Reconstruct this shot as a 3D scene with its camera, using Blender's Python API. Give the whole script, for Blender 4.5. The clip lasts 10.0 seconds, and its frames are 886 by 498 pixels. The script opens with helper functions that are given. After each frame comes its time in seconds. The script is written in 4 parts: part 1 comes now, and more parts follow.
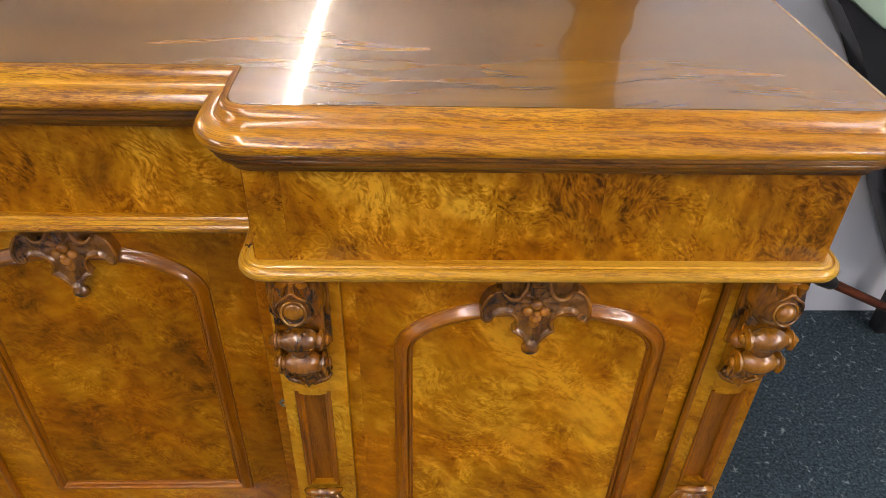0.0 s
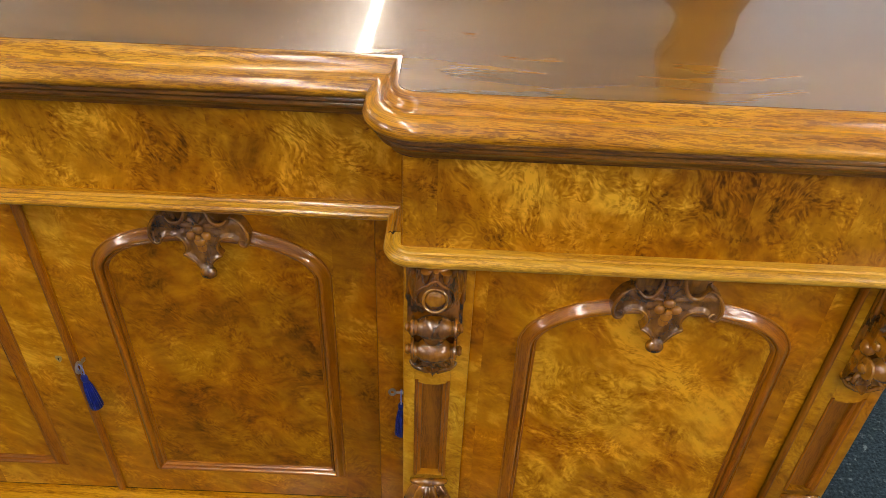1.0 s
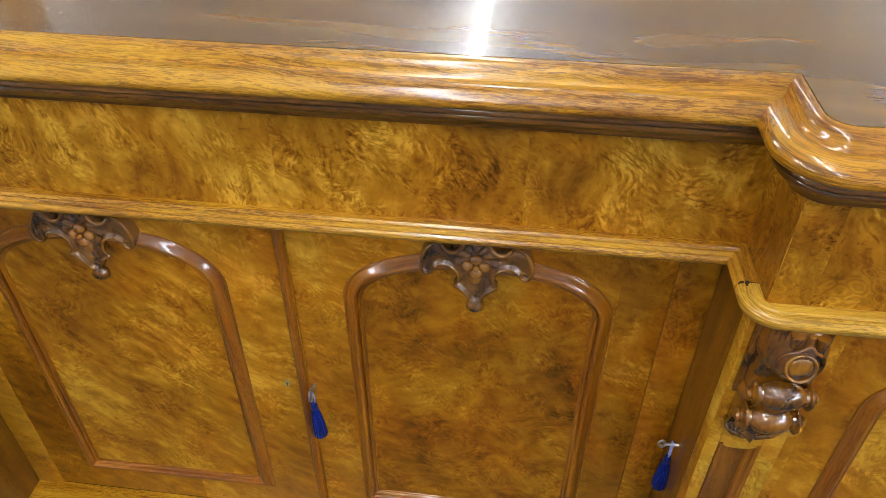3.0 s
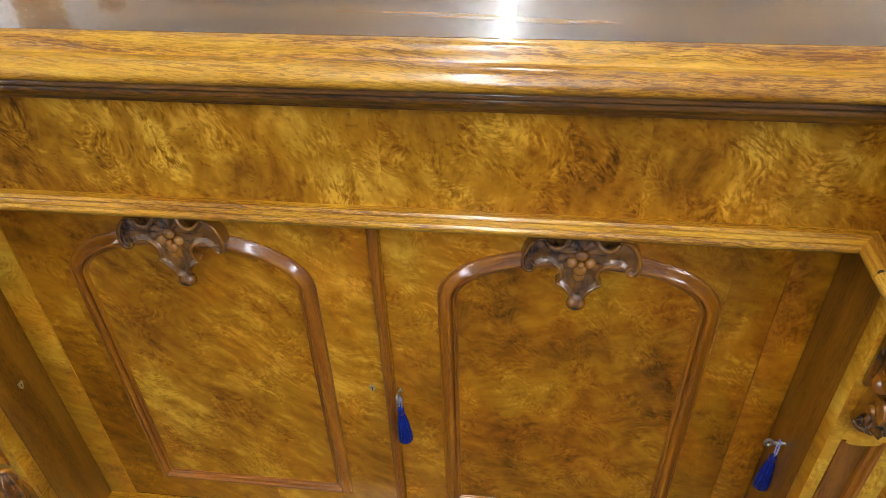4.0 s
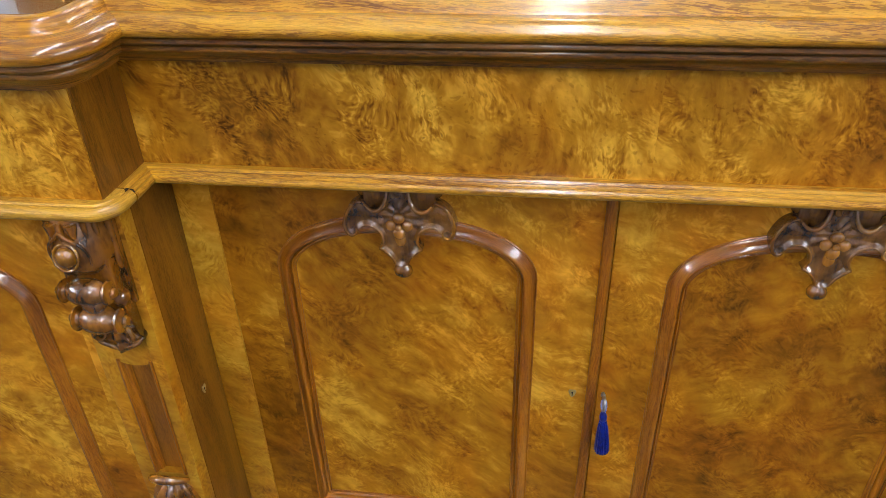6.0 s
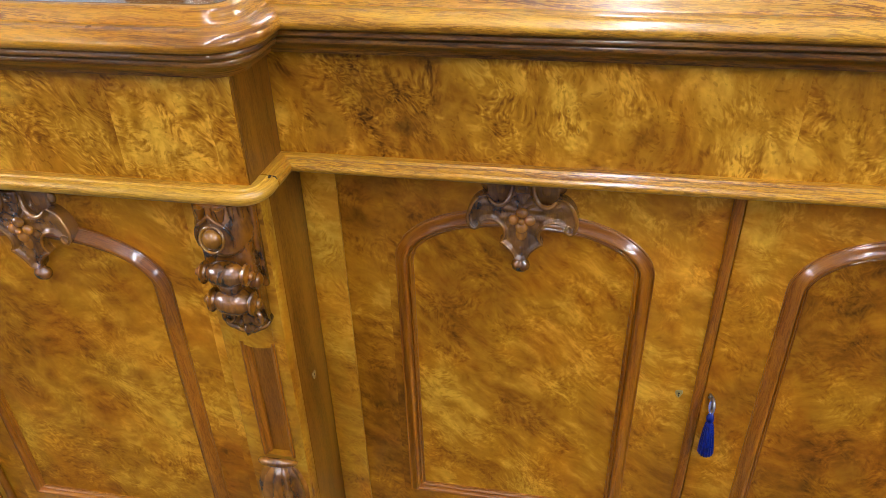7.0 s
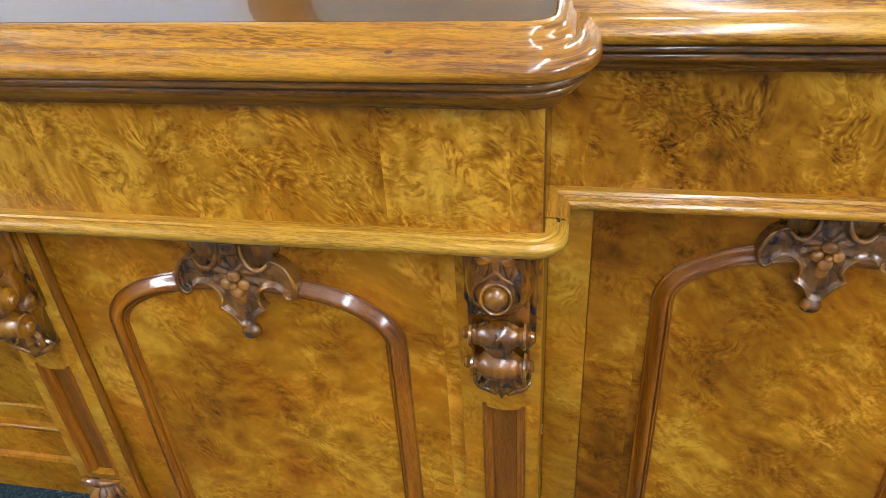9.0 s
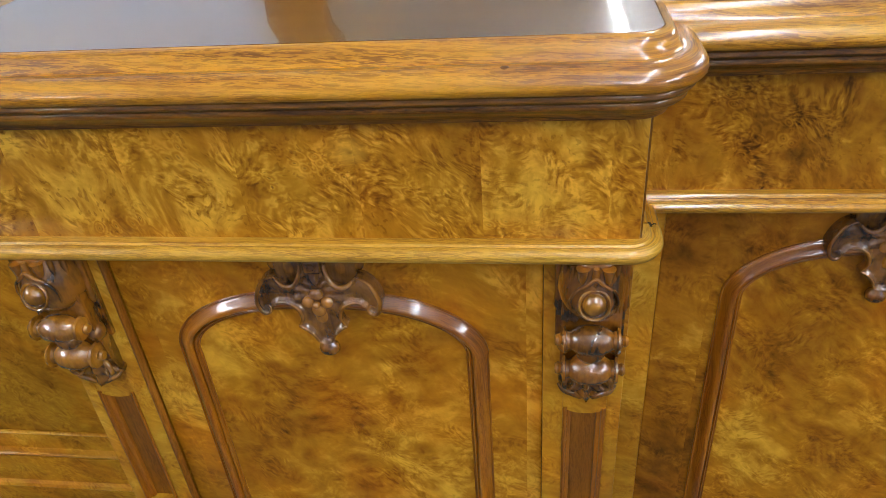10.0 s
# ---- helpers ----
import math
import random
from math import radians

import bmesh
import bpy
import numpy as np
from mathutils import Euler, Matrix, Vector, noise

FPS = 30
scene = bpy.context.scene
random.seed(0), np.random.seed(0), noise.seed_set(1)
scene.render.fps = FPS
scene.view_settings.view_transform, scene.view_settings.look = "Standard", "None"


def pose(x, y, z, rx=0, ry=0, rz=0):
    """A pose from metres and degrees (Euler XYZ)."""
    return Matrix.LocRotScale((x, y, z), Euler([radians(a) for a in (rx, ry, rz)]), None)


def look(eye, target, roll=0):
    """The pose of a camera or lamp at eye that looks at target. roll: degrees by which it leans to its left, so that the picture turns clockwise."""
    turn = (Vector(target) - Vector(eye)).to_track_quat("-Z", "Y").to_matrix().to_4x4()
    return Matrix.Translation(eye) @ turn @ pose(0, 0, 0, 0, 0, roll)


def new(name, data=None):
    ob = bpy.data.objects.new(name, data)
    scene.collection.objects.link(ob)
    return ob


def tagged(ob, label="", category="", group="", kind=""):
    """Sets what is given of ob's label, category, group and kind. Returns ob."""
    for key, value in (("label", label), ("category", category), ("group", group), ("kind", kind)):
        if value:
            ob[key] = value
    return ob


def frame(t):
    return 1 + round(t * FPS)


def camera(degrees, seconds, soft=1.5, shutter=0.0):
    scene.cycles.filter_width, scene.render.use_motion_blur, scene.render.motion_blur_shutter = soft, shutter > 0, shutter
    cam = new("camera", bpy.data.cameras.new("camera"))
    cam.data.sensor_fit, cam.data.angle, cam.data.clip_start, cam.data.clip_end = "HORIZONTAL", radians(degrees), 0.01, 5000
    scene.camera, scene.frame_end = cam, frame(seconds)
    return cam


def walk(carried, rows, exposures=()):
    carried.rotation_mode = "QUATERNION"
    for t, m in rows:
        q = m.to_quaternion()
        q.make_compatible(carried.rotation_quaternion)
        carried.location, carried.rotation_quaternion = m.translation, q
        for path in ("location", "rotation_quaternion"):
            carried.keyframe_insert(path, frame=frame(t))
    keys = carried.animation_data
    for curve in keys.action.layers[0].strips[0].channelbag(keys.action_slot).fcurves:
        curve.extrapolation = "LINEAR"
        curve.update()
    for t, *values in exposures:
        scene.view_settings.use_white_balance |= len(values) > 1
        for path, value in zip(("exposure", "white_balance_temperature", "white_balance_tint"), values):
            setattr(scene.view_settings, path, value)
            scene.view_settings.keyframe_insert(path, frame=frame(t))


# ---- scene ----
from mathutils import geometry

cam = camera(62.8, 10.0, soft=0.8)
PATH = [
    (0, (0.706, 0.057, 1.281), (0.773, 1.645, 0.067), 1.7),
    (0.5, (0.637, 0.045, 1.274), (0.678, 1.641, 0.07), 2.3),
    (1, (0.573, 0.036, 1.269), (0.572, 1.637, 0.071), 2.5),
    (1.5, (0.516, 0.048, 1.255), (0.466, 1.649, 0.058), 2.5),
    (2, (0.451, 0.074, 1.243), (0.355, 1.664, 0.033), 2.0),
    (2.5, (0.358, 0.122, 1.244), (0.217, 1.687, 0.007), 1.4),
    (2.7, (0.324, 0.141, 1.245), (0.161, 1.697, -0.001), 1.1),
    (3.8, (0.208, 0.176, 1.23), (-0.017, 1.712, -0.031), -1.6),
    (4, (0.183, 0.167, 1.224), (-0.042, 1.712, -0.026), -2.1),
    (4.5, (0.106, 0.159, 1.198), (-0.119, 1.735, -0.013), -3.3),
    (5, (0.03, 0.144, 1.166), (-0.174, 1.781, 0.036), -3.1),
    (5.5, (-0.035, 0.118, 1.141), (-0.239, 1.778, 0.043), -2.2),
    (7, (-0.187, 0.048, 1.131), (-0.523, 1.71, 0.069), -1.6),
    (7.5, (-0.261, 0.061, 1.131), (-0.62, 1.716, 0.067), -2.0),
    (8, (-0.369, 0.083, 1.12), (-0.744, 1.725, 0.041), -2.7),
    (8.5, (-0.452, 0.117, 1.122), (-0.829, 1.751, 0.033), -3.3),
    (9, (-0.5, 0.142, 1.13), (-0.852, 1.773, 0.027), -3.8),
    (9.5, (-0.55, 0.136, 1.139), (-0.865, 1.77, 0.029), -4.3),
    (10, (-0.617, 0.127, 1.148), (-0.88, 1.772, 0.041), -4.7),
]
EXPOSURE = [
    (0, -0.18, 8200, 23), (0.5, -0.20, 8400, 24), (1, -0.19, 8100, 17), (1.5, -0.15, 7200, 12), (2, -0.06, 6500, 10), (2.7, -0.03, 6300, 9),
    (4.5, 0.02, 6250, 9), (5.5, 0.08, 6250, 10), (7.5, 0.16, 6350, 17), (9, 0.18, 6100, 9), (10, 0.03, 6150, 10),
]
walk(cam, [(t, look(eye, target, roll)) for t, eye, target, roll in PATH], EXPOSURE)

# ---- the light: a hung ceiling row, added unseen fill lights, faint grey world fill ----
world = bpy.data.worlds.new("world")
scene.world = world
world.use_nodes = True
world.node_tree.nodes["Background"].inputs[0].default_value = (0.9, 0.95, 1.0, 1)
world.node_tree.nodes["Background"].inputs[1].default_value = 0.01
LAMP = 36.5


# ---- node helpers ----
class Net:
    def __init__(self, name):
        self.mat = bpy.data.materials.new(name)
        self.mat.use_nodes = True
        self.tree = self.mat.node_tree
        self.bsdf = self.tree.nodes["Principled BSDF"]

    def add(self, kind, ins=None, **props):
        n = self.tree.nodes.new(kind)
        for k, v in props.items():
            if k == "operation":
                n.operation = v
            elif k == "blend":
                n.blend_type = v
            elif k == "data":
                n.data_type = v
            elif k == "dims":
                n.noise_dimensions = v
            elif k == "feature":
                n.feature = v
            elif k == "bands":
                n.bands_direction = v
        for key, v in (ins or {}).items():
            if isinstance(v, bpy.types.NodeSocket):
                self.tree.links.new(v, n.inputs[key])
            else:
                n.inputs[key].default_value = v
        return n

    def link(self, a, key):
        self.tree.links.new(a, self.bsdf.inputs[key])

    def math(self, op, a, b=0.0):
        return self.add("ShaderNodeMath", {0: a, 1: b}, operation=op).outputs[0]

    def vec(self, op, a, b):
        return self.add("ShaderNodeVectorMath", {0: a, 1: b}, operation=op).outputs[0]

    def noise(self, v, scale, detail=4.0, rough=0.55, dist=0.0):
        return self.add("ShaderNodeTexNoise", {"Vector": v, "Scale": scale, "Detail": detail, "Roughness": rough, "Distortion": dist})

    def ramp(self, fac, stops):
        n = self.add("ShaderNodeValToRGB", {"Fac": fac})
        els = n.color_ramp.elements
        while len(els) < len(stops):
            els.new(0.5)
        for e, (p, c) in zip(els, stops):
            e.position = p
            e.color = (*c, 1) if len(c) == 3 else c
        return n.outputs[0]

    def mix(self, fac, a, b, blend="MIX"):
        n = self.add("ShaderNodeMix", data="RGBA", blend=blend)
        for key, v in ((0, fac), (6, a), (7, b)):
            if isinstance(v, bpy.types.NodeSocket):
                self.tree.links.new(v, n.inputs[key])
            else:
                n.inputs[key].default_value = v
        return n.outputs[2]

    def uv(self, shift=True):
        u = self.add("ShaderNodeUVMap").outputs[0]
        if shift:
            r = self.add("ShaderNodeObjectInfo").outputs["Random"]
            c = self.add("ShaderNodeCombineXYZ", {0: self.math("MULTIPLY", r, 37.0), 1: self.math("MULTIPLY", r, 91.0), 2: r})
            u = self.vec("ADD", u, c.outputs[0])
        return u

    def bump(self, height, strength, dist=0.001):
        b = self.add("ShaderNodeBump", {"Height": height, "Strength": strength, "Distance": dist})
        self.link(b.outputs[0], "Normal")

    def polish(self, rough, coat, coat_rough):
        self.bsdf.inputs["Roughness"].default_value = rough
        self.bsdf.inputs["Coat Weight"].default_value = coat
        self.bsdf.inputs["Coat Roughness"].default_value = coat_rough


def burr(name, leaf, stops, seam=0.0, coat=0.4, turn=0.0, flame=0.3, rip=1.0, step=0.10, warm=0.5, zoom=1.0, cloud=1.0, speck=0.0, eye=None):
    """Book-matched burr walnut veneer under old polish; leaf is the width of one veneer leaf, seam where one joint lies."""
    n = Net(name)
    xyz = n.add("ShaderNodeSeparateXYZ", {0: n.uv(False)})
    r = n.add("ShaderNodeObjectInfo").outputs["Random"]
    x = n.math("SUBTRACT", xyz.outputs[0], seam)
    u = n.add("ShaderNodeMath", {0: x, 1: leaf}, operation="PINGPONG").outputs[0]
    cell = n.math("FLOOR", n.math("DIVIDE", x, leaf))
    tone = n.add("ShaderNodeTexWhiteNoise", {"Vector": n.add("ShaderNodeCombineXYZ", {0: cell, 1: r}).outputs[0]}).outputs[0]
    drift = n.math("MULTIPLY", n.math("ADD", x, 1.37), 0.30)
    off = n.add("ShaderNodeCombineXYZ", {0: n.math("MULTIPLY", r, 53.0), 1: n.math("ADD", drift, n.math("MULTIPLY", r, 17.0)), 2: n.math("MULTIPLY", cell, 0.021)})
    v = n.vec("ADD", n.add("ShaderNodeCombineXYZ", {0: u, 1: xyz.outputs[1]}).outputs[0], off.outputs[0])
    if turn:
        v = n.add("ShaderNodeVectorRotate", {"Vector": v, "Angle": radians(turn)}).outputs[0]
    if zoom != 1.0:
        v = n.vec("MULTIPLY", v, (zoom, zoom, zoom))
    half = (0.5, 0.5, 0.5)
    wide = n.vec("MULTIPLY", n.vec("SUBTRACT", n.noise(v, 9.0, 2.0, 0.5).outputs[1], half), (0.060, 0.060, 0.0))
    tight = n.vec("MULTIPLY", n.vec("SUBTRACT", n.noise(v, 44.0, 2.0, 0.5).outputs[1], half), (0.010, 0.010, 0.0))
    v1 = n.vec("ADD", v, wide)
    v2 = n.vec("ADD", v1, tight)
    # clouds a hand wide, then patches of a few centimetres, drawn out along the flame
    big = n.noise(n.vec("MULTIPLY", v1, (1.0, 0.75, 1.0)), 9.0, 3.0, 0.55).outputs[0]
    plume = n.noise(n.vec("MULTIPLY", v1, (1.0, flame, 1.0)), 62.0, 4.0, 0.58).outputs[0]
    curl = n.noise(n.vec("MULTIPLY", v2, (1.0, 0.7, 1.0)), 48.0, 3.0, 0.55).outputs[0]
    patch = n.ramp(n.noise(n.vec("ADD", v, (4.9, 8.2, 0.0)), 11.0, 2.0).outputs[0], [(0.44, (0, 0, 0)), (0.56, (1, 1, 1))])
    mid = n.mix(patch, plume, curl)
    small = n.noise(v2, 150.0, 3.0, 0.6).outputs[0]
    f = n.math("ADD", 0.47, n.math("MULTIPLY", n.math("SUBTRACT", big, 0.5), 0.52 * cloud))
    f = n.math("ADD", f, n.math("MULTIPLY", n.math("SUBTRACT", mid, 0.5), 0.44))
    f = n.math("ADD", f, n.math("MULTIPLY", n.math("SUBTRACT", tone, 0.5), step))
    # short dabs of ripple, which lie three ways in patches
    dabs = []
    for angle, scale in ((12.0, 235.0), (68.0, 260.0), (128.0, 245.0)):
        rot = n.add("ShaderNodeVectorRotate", {"Vector": v2, "Angle": radians(angle)}).outputs[0]
        dabs.append(n.noise(n.vec("MULTIPLY", rot, (1.0, 0.38, 1.0)), scale, 1.5, 0.5).outputs[0])
    where = n.noise(n.vec("ADD", v, (2.3, 5.1, 0.0)), 17.0, 2.0, 0.5).outputs[0]
    dab = n.mix(n.ramp(where, [(0.44, (0, 0, 0)), (0.49, (1, 1, 1))]), dabs[0], dabs[1])
    dab = n.mix(n.ramp(where, [(0.53, (0, 0, 0)), (0.58, (1, 1, 1))]), dab, dabs[2])
    zone = n.ramp(n.noise(n.vec("ADD", v, (6.2, 1.7, 0.0)), 20.0, 2.0, 0.6).outputs[0], [(0.44, (0.04, 0.04, 0.04)), (0.58, (1, 1, 1))])
    f = n.math("ADD", f, n.math("MULTIPLY", n.math("SUBTRACT", small, 0.5), n.math("MULTIPLY", n.math("ADD", zone, 0.5), 0.17)))
    ridge = n.math("MULTIPLY", n.math("SUBTRACT", n.ramp(dab, [(0.40, (0, 0, 0)), (0.58, (1, 1, 1))]), 0.5), zone)
    f = n.math("SUBTRACT", f, n.math("MULTIPLY", ridge, 0.125 * rip))
    # ringed pips where the burr is tightest
    pip = n.add("ShaderNodeTexVoronoi", {"Vector": v2, "Scale": 92.0}).outputs["Distance"]
    ring = n.math("SINE", n.math("MULTIPLY", pip, 17.0))
    tight_zone = n.ramp(n.noise(n.vec("ADD", v, (9.4, 3.3, 0.0)), 13.0, 2.0).outputs[0], [(0.52, (0, 0, 0)), (0.62, (1, 1, 1))])
    f = n.math("ADD", f, n.math("MULTIPLY", n.math("MULTIPLY", ring, tight_zone), 0.040 * rip))
    col = n.ramp(f, stops)
    # dark flecks along the ripple and in the pips
    fleck = n.math("MULTIPLY", n.ramp(dab, [(0.59, (0, 0, 0)), (0.635, (1, 1, 1))]), n.math("MULTIPLY", zone, 0.46 * rip))
    col = n.mix(fleck, col, n.mix(1.0, col, (0.44, 0.34, 0.22, 1), "MULTIPLY"))
    core = n.math("MULTIPLY", n.ramp(pip, [(0.08, (0.7, 0.7, 0.7)), (0.17, (0, 0, 0))]), tight_zone)
    col = n.mix(n.math("MULTIPLY", core, rip), col, (0.085, 0.028, 0.003, 1))
    if speck:
        # small uneven dots of bark, thick in some places and thin in others
        dot = n.noise(n.vec("MULTIPLY", v2, (1.0, 0.8, 1.0)), 190.0, 1.5, 0.5).outputs[0]
        crowd = n.ramp(n.noise(n.vec("ADD", v, (1.9, 6.6, 0.0)), 26.0, 2.0).outputs[0], [(0.40, (0, 0, 0)), (0.58, (speck, speck, speck))])
        dot = n.math("MULTIPLY", n.ramp(dot, [(0.59, (0, 0, 0)), (0.65, (1, 1, 1))]), crowd)
        col = n.mix(dot, col, n.mix(1.0, col, (0.38, 0.27, 0.15, 1), "MULTIPLY"))
    # slow drifts of colour, redder here and greener there
    hue = n.noise(n.vec("ADD", v, (3.1, 7.7, 0.0)), 8.0, 3.0, 0.6).outputs[0]
    col = n.mix(n.ramp(hue, [(0.46, (0, 0, 0)), (0.60, (warm, warm, warm))]), col, n.mix(1.0, col, (1.16, 0.87, 0.50, 1), "MULTIPLY"))
    if eye:
        # one pale eye with a dark pupil, left by a small branch
        to = n.vec("MULTIPLY", n.vec("SUBTRACT", n.add("ShaderNodeCombineXYZ", {0: xyz.outputs[0], 1: xyz.outputs[1]}).outputs[0], (*eye, 0.0)), (1.0, 1.25, 1.0))
        near = n.add("ShaderNodeVectorMath", {0: n.vec("ADD", to, n.vec("MULTIPLY", tight, (2.0, 2.0, 0.0)))}, operation="LENGTH").outputs["Value"]
        col = n.mix(n.ramp(near, [(0.004, (0.55, 0.55, 0.55)), (0.022, (0, 0, 0))]), col, (*stops[-1][1], 1))
        col = n.mix(n.ramp(near, [(0.0020, (0.6, 0.6, 0.6)), (0.0050, (0, 0, 0))]), col, (0.13, 0.045, 0.004, 1))
    n.link(col, "Base Color")
    n.polish(0.40, coat, 0.08)
    n.bsdf.inputs["Specular IOR Level"].default_value = 0.12
    n.bump(n.math("ADD", n.noise(v, 45.0, 3.0).outputs[0], n.math("MULTIPLY", n.noise(v, 420.0, 2.0).outputs[0], 0.15)), 0.06, 0.0006)
    return n.mat


def straight(name, pale, mid, dark, coat=0.8, fine=1.0, amount=1.0, coat_rough=0.10, relief=0.10):
    """Straight-grained wood: grain runs along u, with open pores as short dark dashes."""
    n = Net(name)
    v = n.uv()
    v = n.add("ShaderNodeVectorRotate", {"Vector": v, "Angle": radians(2.2)}).outputs[0]
    bend = n.noise(n.vec("MULTIPLY", v, (5.0, 12.0, 1.0)), 1.0, 3.0).outputs[1]
    v = n.vec("ADD", v, n.vec("MULTIPLY", n.vec("SUBTRACT", bend, (0.5, 0.5, 0.5)), (0.0, 0.022, 0.0)))
    a = n.noise(n.vec("MULTIPLY", v, (2.6, 60.0 * fine, 1.0)), 1.0, 4.0, 0.6, 0.4).outputs[0]
    b = n.noise(n.vec("MULTIPLY", v, (14.0, 360.0 * fine, 1.0)), 1.0, 3.0, 0.6).outputs[0]
    c = n.noise(n.vec("MULTIPLY", v, (5.0, 14.0, 1.0)), 1.0, 3.0).outputs[0]
    f = n.math("ADD", n.math("MULTIPLY", a, 0.55), n.math("MULTIPLY", c, 0.40))
    f = n.math("ADD", f, n.math("MULTIPLY", n.math("SUBTRACT", b, 0.5), 0.34 * amount))
    col = n.ramp(f, [(0.27, dark), (0.42, mid), (0.58, pale)])
    pores = n.noise(n.vec("MULTIPLY", v, (60.0, 760.0 * fine, 1.0)), 1.0, 2.0, 0.55).outputs[0]
    tick = n.noise(n.vec("MULTIPLY", v, (110.0, 1100.0 * fine, 1.0)), 1.0, 2.0, 0.5).outputs[0]
    zone = n.ramp(a, [(0.40, (1, 1, 1)), (0.60, (0.35, 0.35, 0.35))])
    spot = n.math("MULTIPLY", n.ramp(pores, [(0.53, (0, 0, 0)), (0.565, (1, 1, 1))]), zone)
    spot = n.math("MAXIMUM", spot, n.math("MULTIPLY", n.ramp(tick, [(0.56, (0, 0, 0)), (0.60, (0.8, 0.8, 0.8))]), zone))
    col = n.mix(n.math("MULTIPLY", spot, 0.75 * amount), col, (dark[0] * 0.55, dark[1] * 0.48, dark[2] * 0.5, 1))
    n.link(col, "Base Color")
    n.polish(0.33, coat, coat_rough)
    n.bsdf.inputs["Specular IOR Level"].default_value = 0.22
    if relief:
        n.bump(n.math("SUBTRACT", b, n.math("MULTIPLY", spot, 0.6)), relief, 0.0006)
    return n.mat


def carved(name, a, b, grain=0.35, gloss=0.14, ior=1.75):
    """Old carved wood: polish worn to orange in places and left nearly black in others."""
    n = Net(name)
    p = n.add("ShaderNodeTexCoord").outputs["Object"]
    f = n.noise(p, 24.0, 3.0, 0.55, 0.4).outputs[0]
    g = n.noise(n.vec("MULTIPLY", p, (1.0, 1.0, 0.2)), 260.0, 3.0).outputs[0]
    f = n.math("ADD", f, n.math("MULTIPLY", n.math("SUBTRACT", g, 0.5), 0.3))
    n.link(n.ramp(f, [(0.34, a), (0.62, b)]), "Base Color")
    n.polish(0.24, 1.0, gloss)
    n.bsdf.inputs["Specular IOR Level"].default_value = 0.5
    n.bsdf.inputs["Coat IOR"].default_value = ior
    h = n.math("ADD", n.noise(p, 95.0, 3.0).outputs[0], n.math("MULTIPLY", n.noise(p, 420.0, 3.0).outputs[0], grain))
    n.bump(h, 0.5, 0.0030)
    return n.mat


def plain(name, a, b, scale, rough, metal=0.0, bump=0.1, dist=0.001, spec=0.5):
    n = Net(name)
    p = n.add("ShaderNodeTexCoord").outputs["Object"]
    f = n.noise(p, scale, 5.0, 0.6).outputs[0]
    n.link(n.ramp(f, [(0.32, a), (0.68, b)]), "Base Color")
    n.bsdf.inputs["Roughness"].default_value = rough
    n.bsdf.inputs["Metallic"].default_value = metal
    n.bsdf.inputs["Specular IOR Level"].default_value = spec
    n.bump(n.noise(p, scale * 6, 3.0).outputs[0], bump, dist)
    return n.mat


BURR = [(0.28, (0.105, 0.034, 0.002)), (0.41, (0.325, 0.122, 0.006)), (0.51, (0.49, 0.212, 0.010)), (0.63, (0.80, 0.425, 0.042))]
BURR_DOOR = [(0.26, (0.150, 0.048, 0.002)), (0.41, (0.38, 0.138, 0.006)), (0.51, (0.52, 0.214, 0.009)), (0.64, (0.81, 0.425, 0.040))]
BURR_FIELD = [(0.26, (0.110, 0.034, 0.002)), (0.41, (0.335, 0.118, 0.005)), (0.51, (0.48, 0.200, 0.008)), (0.64, (0.75, 0.385, 0.032))]
m_frieze = burr("burr_walnut_frieze", 0.262, BURR, seam=0.033, flame=0.32, step=0.07, warm=0.3, rip=0.85, speck=0.4)
m_leaves = burr("burr_walnut_wing_frieze", 0.112, BURR, seam=0.676, flame=0.30, step=0.09, warm=0.35, rip=0.8, speck=0.45, eye=(-0.785, 0.8725))
m_door = burr("burr_walnut_door", 0.21, BURR_DOOR, turn=84.0, flame=0.32, rip=0.5, zoom=0.9, cloud=0.9)
m_panel = burr("burr_walnut_panel", 0.5, BURR_FIELD, turn=58.0, flame=0.42, rip=0.48, zoom=0.9, cloud=1.15, warm=0.4)
BURR_PALE = [(0.28, (0.22, 0.082, 0.005)), (0.42, (0.42, 0.180, 0.010)), (0.53, (0.54, 0.262, 0.016)), (0.68, (0.74, 0.43, 0.050))]
m_pale = burr("pale_walnut_stile", 0.4, BURR_PALE, turn=86.0, flame=0.30, rip=0.6)
m_edge = straight("pale_walnut_moulding", (0.74, 0.385, 0.024), (0.57, 0.250, 0.010), (0.27, 0.090, 0.003), coat=1.0, coat_rough=0.16)
m_wing = straight("orange_walnut_moulding", (0.68, 0.310, 0.012), (0.51, 0.198, 0.006), (0.22, 0.068, 0.002), coat=1.0, coat_rough=0.14)
m_string = straight("straw_walnut_moulding", (0.76, 0.435, 0.050), (0.62, 0.315, 0.026), (0.36, 0.140, 0.008), coat_rough=0.14, amount=0.75)
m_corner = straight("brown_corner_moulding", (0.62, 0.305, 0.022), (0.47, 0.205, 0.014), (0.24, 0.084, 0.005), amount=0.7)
# brown walnut, darkened to carry the shade under the top moulding; also on the knot
m_under = straight("brown_walnut_with_shade", (0.30, 0.118, 0.009), (0.16, 0.055, 0.004), (0.04, 0.012, 0.001))
m_bead = straight("red_walnut_moulding", (0.50, 0.172, 0.005), (0.33, 0.098, 0.003), (0.13, 0.031, 0.001), coat=1.0, coat_rough=0.12, relief=0.03, amount=0.5)
m_frame = plain("dull_walnut_frame", (0.20, 0.070, 0.008), (0.32, 0.120, 0.014), 25.0, 0.55)
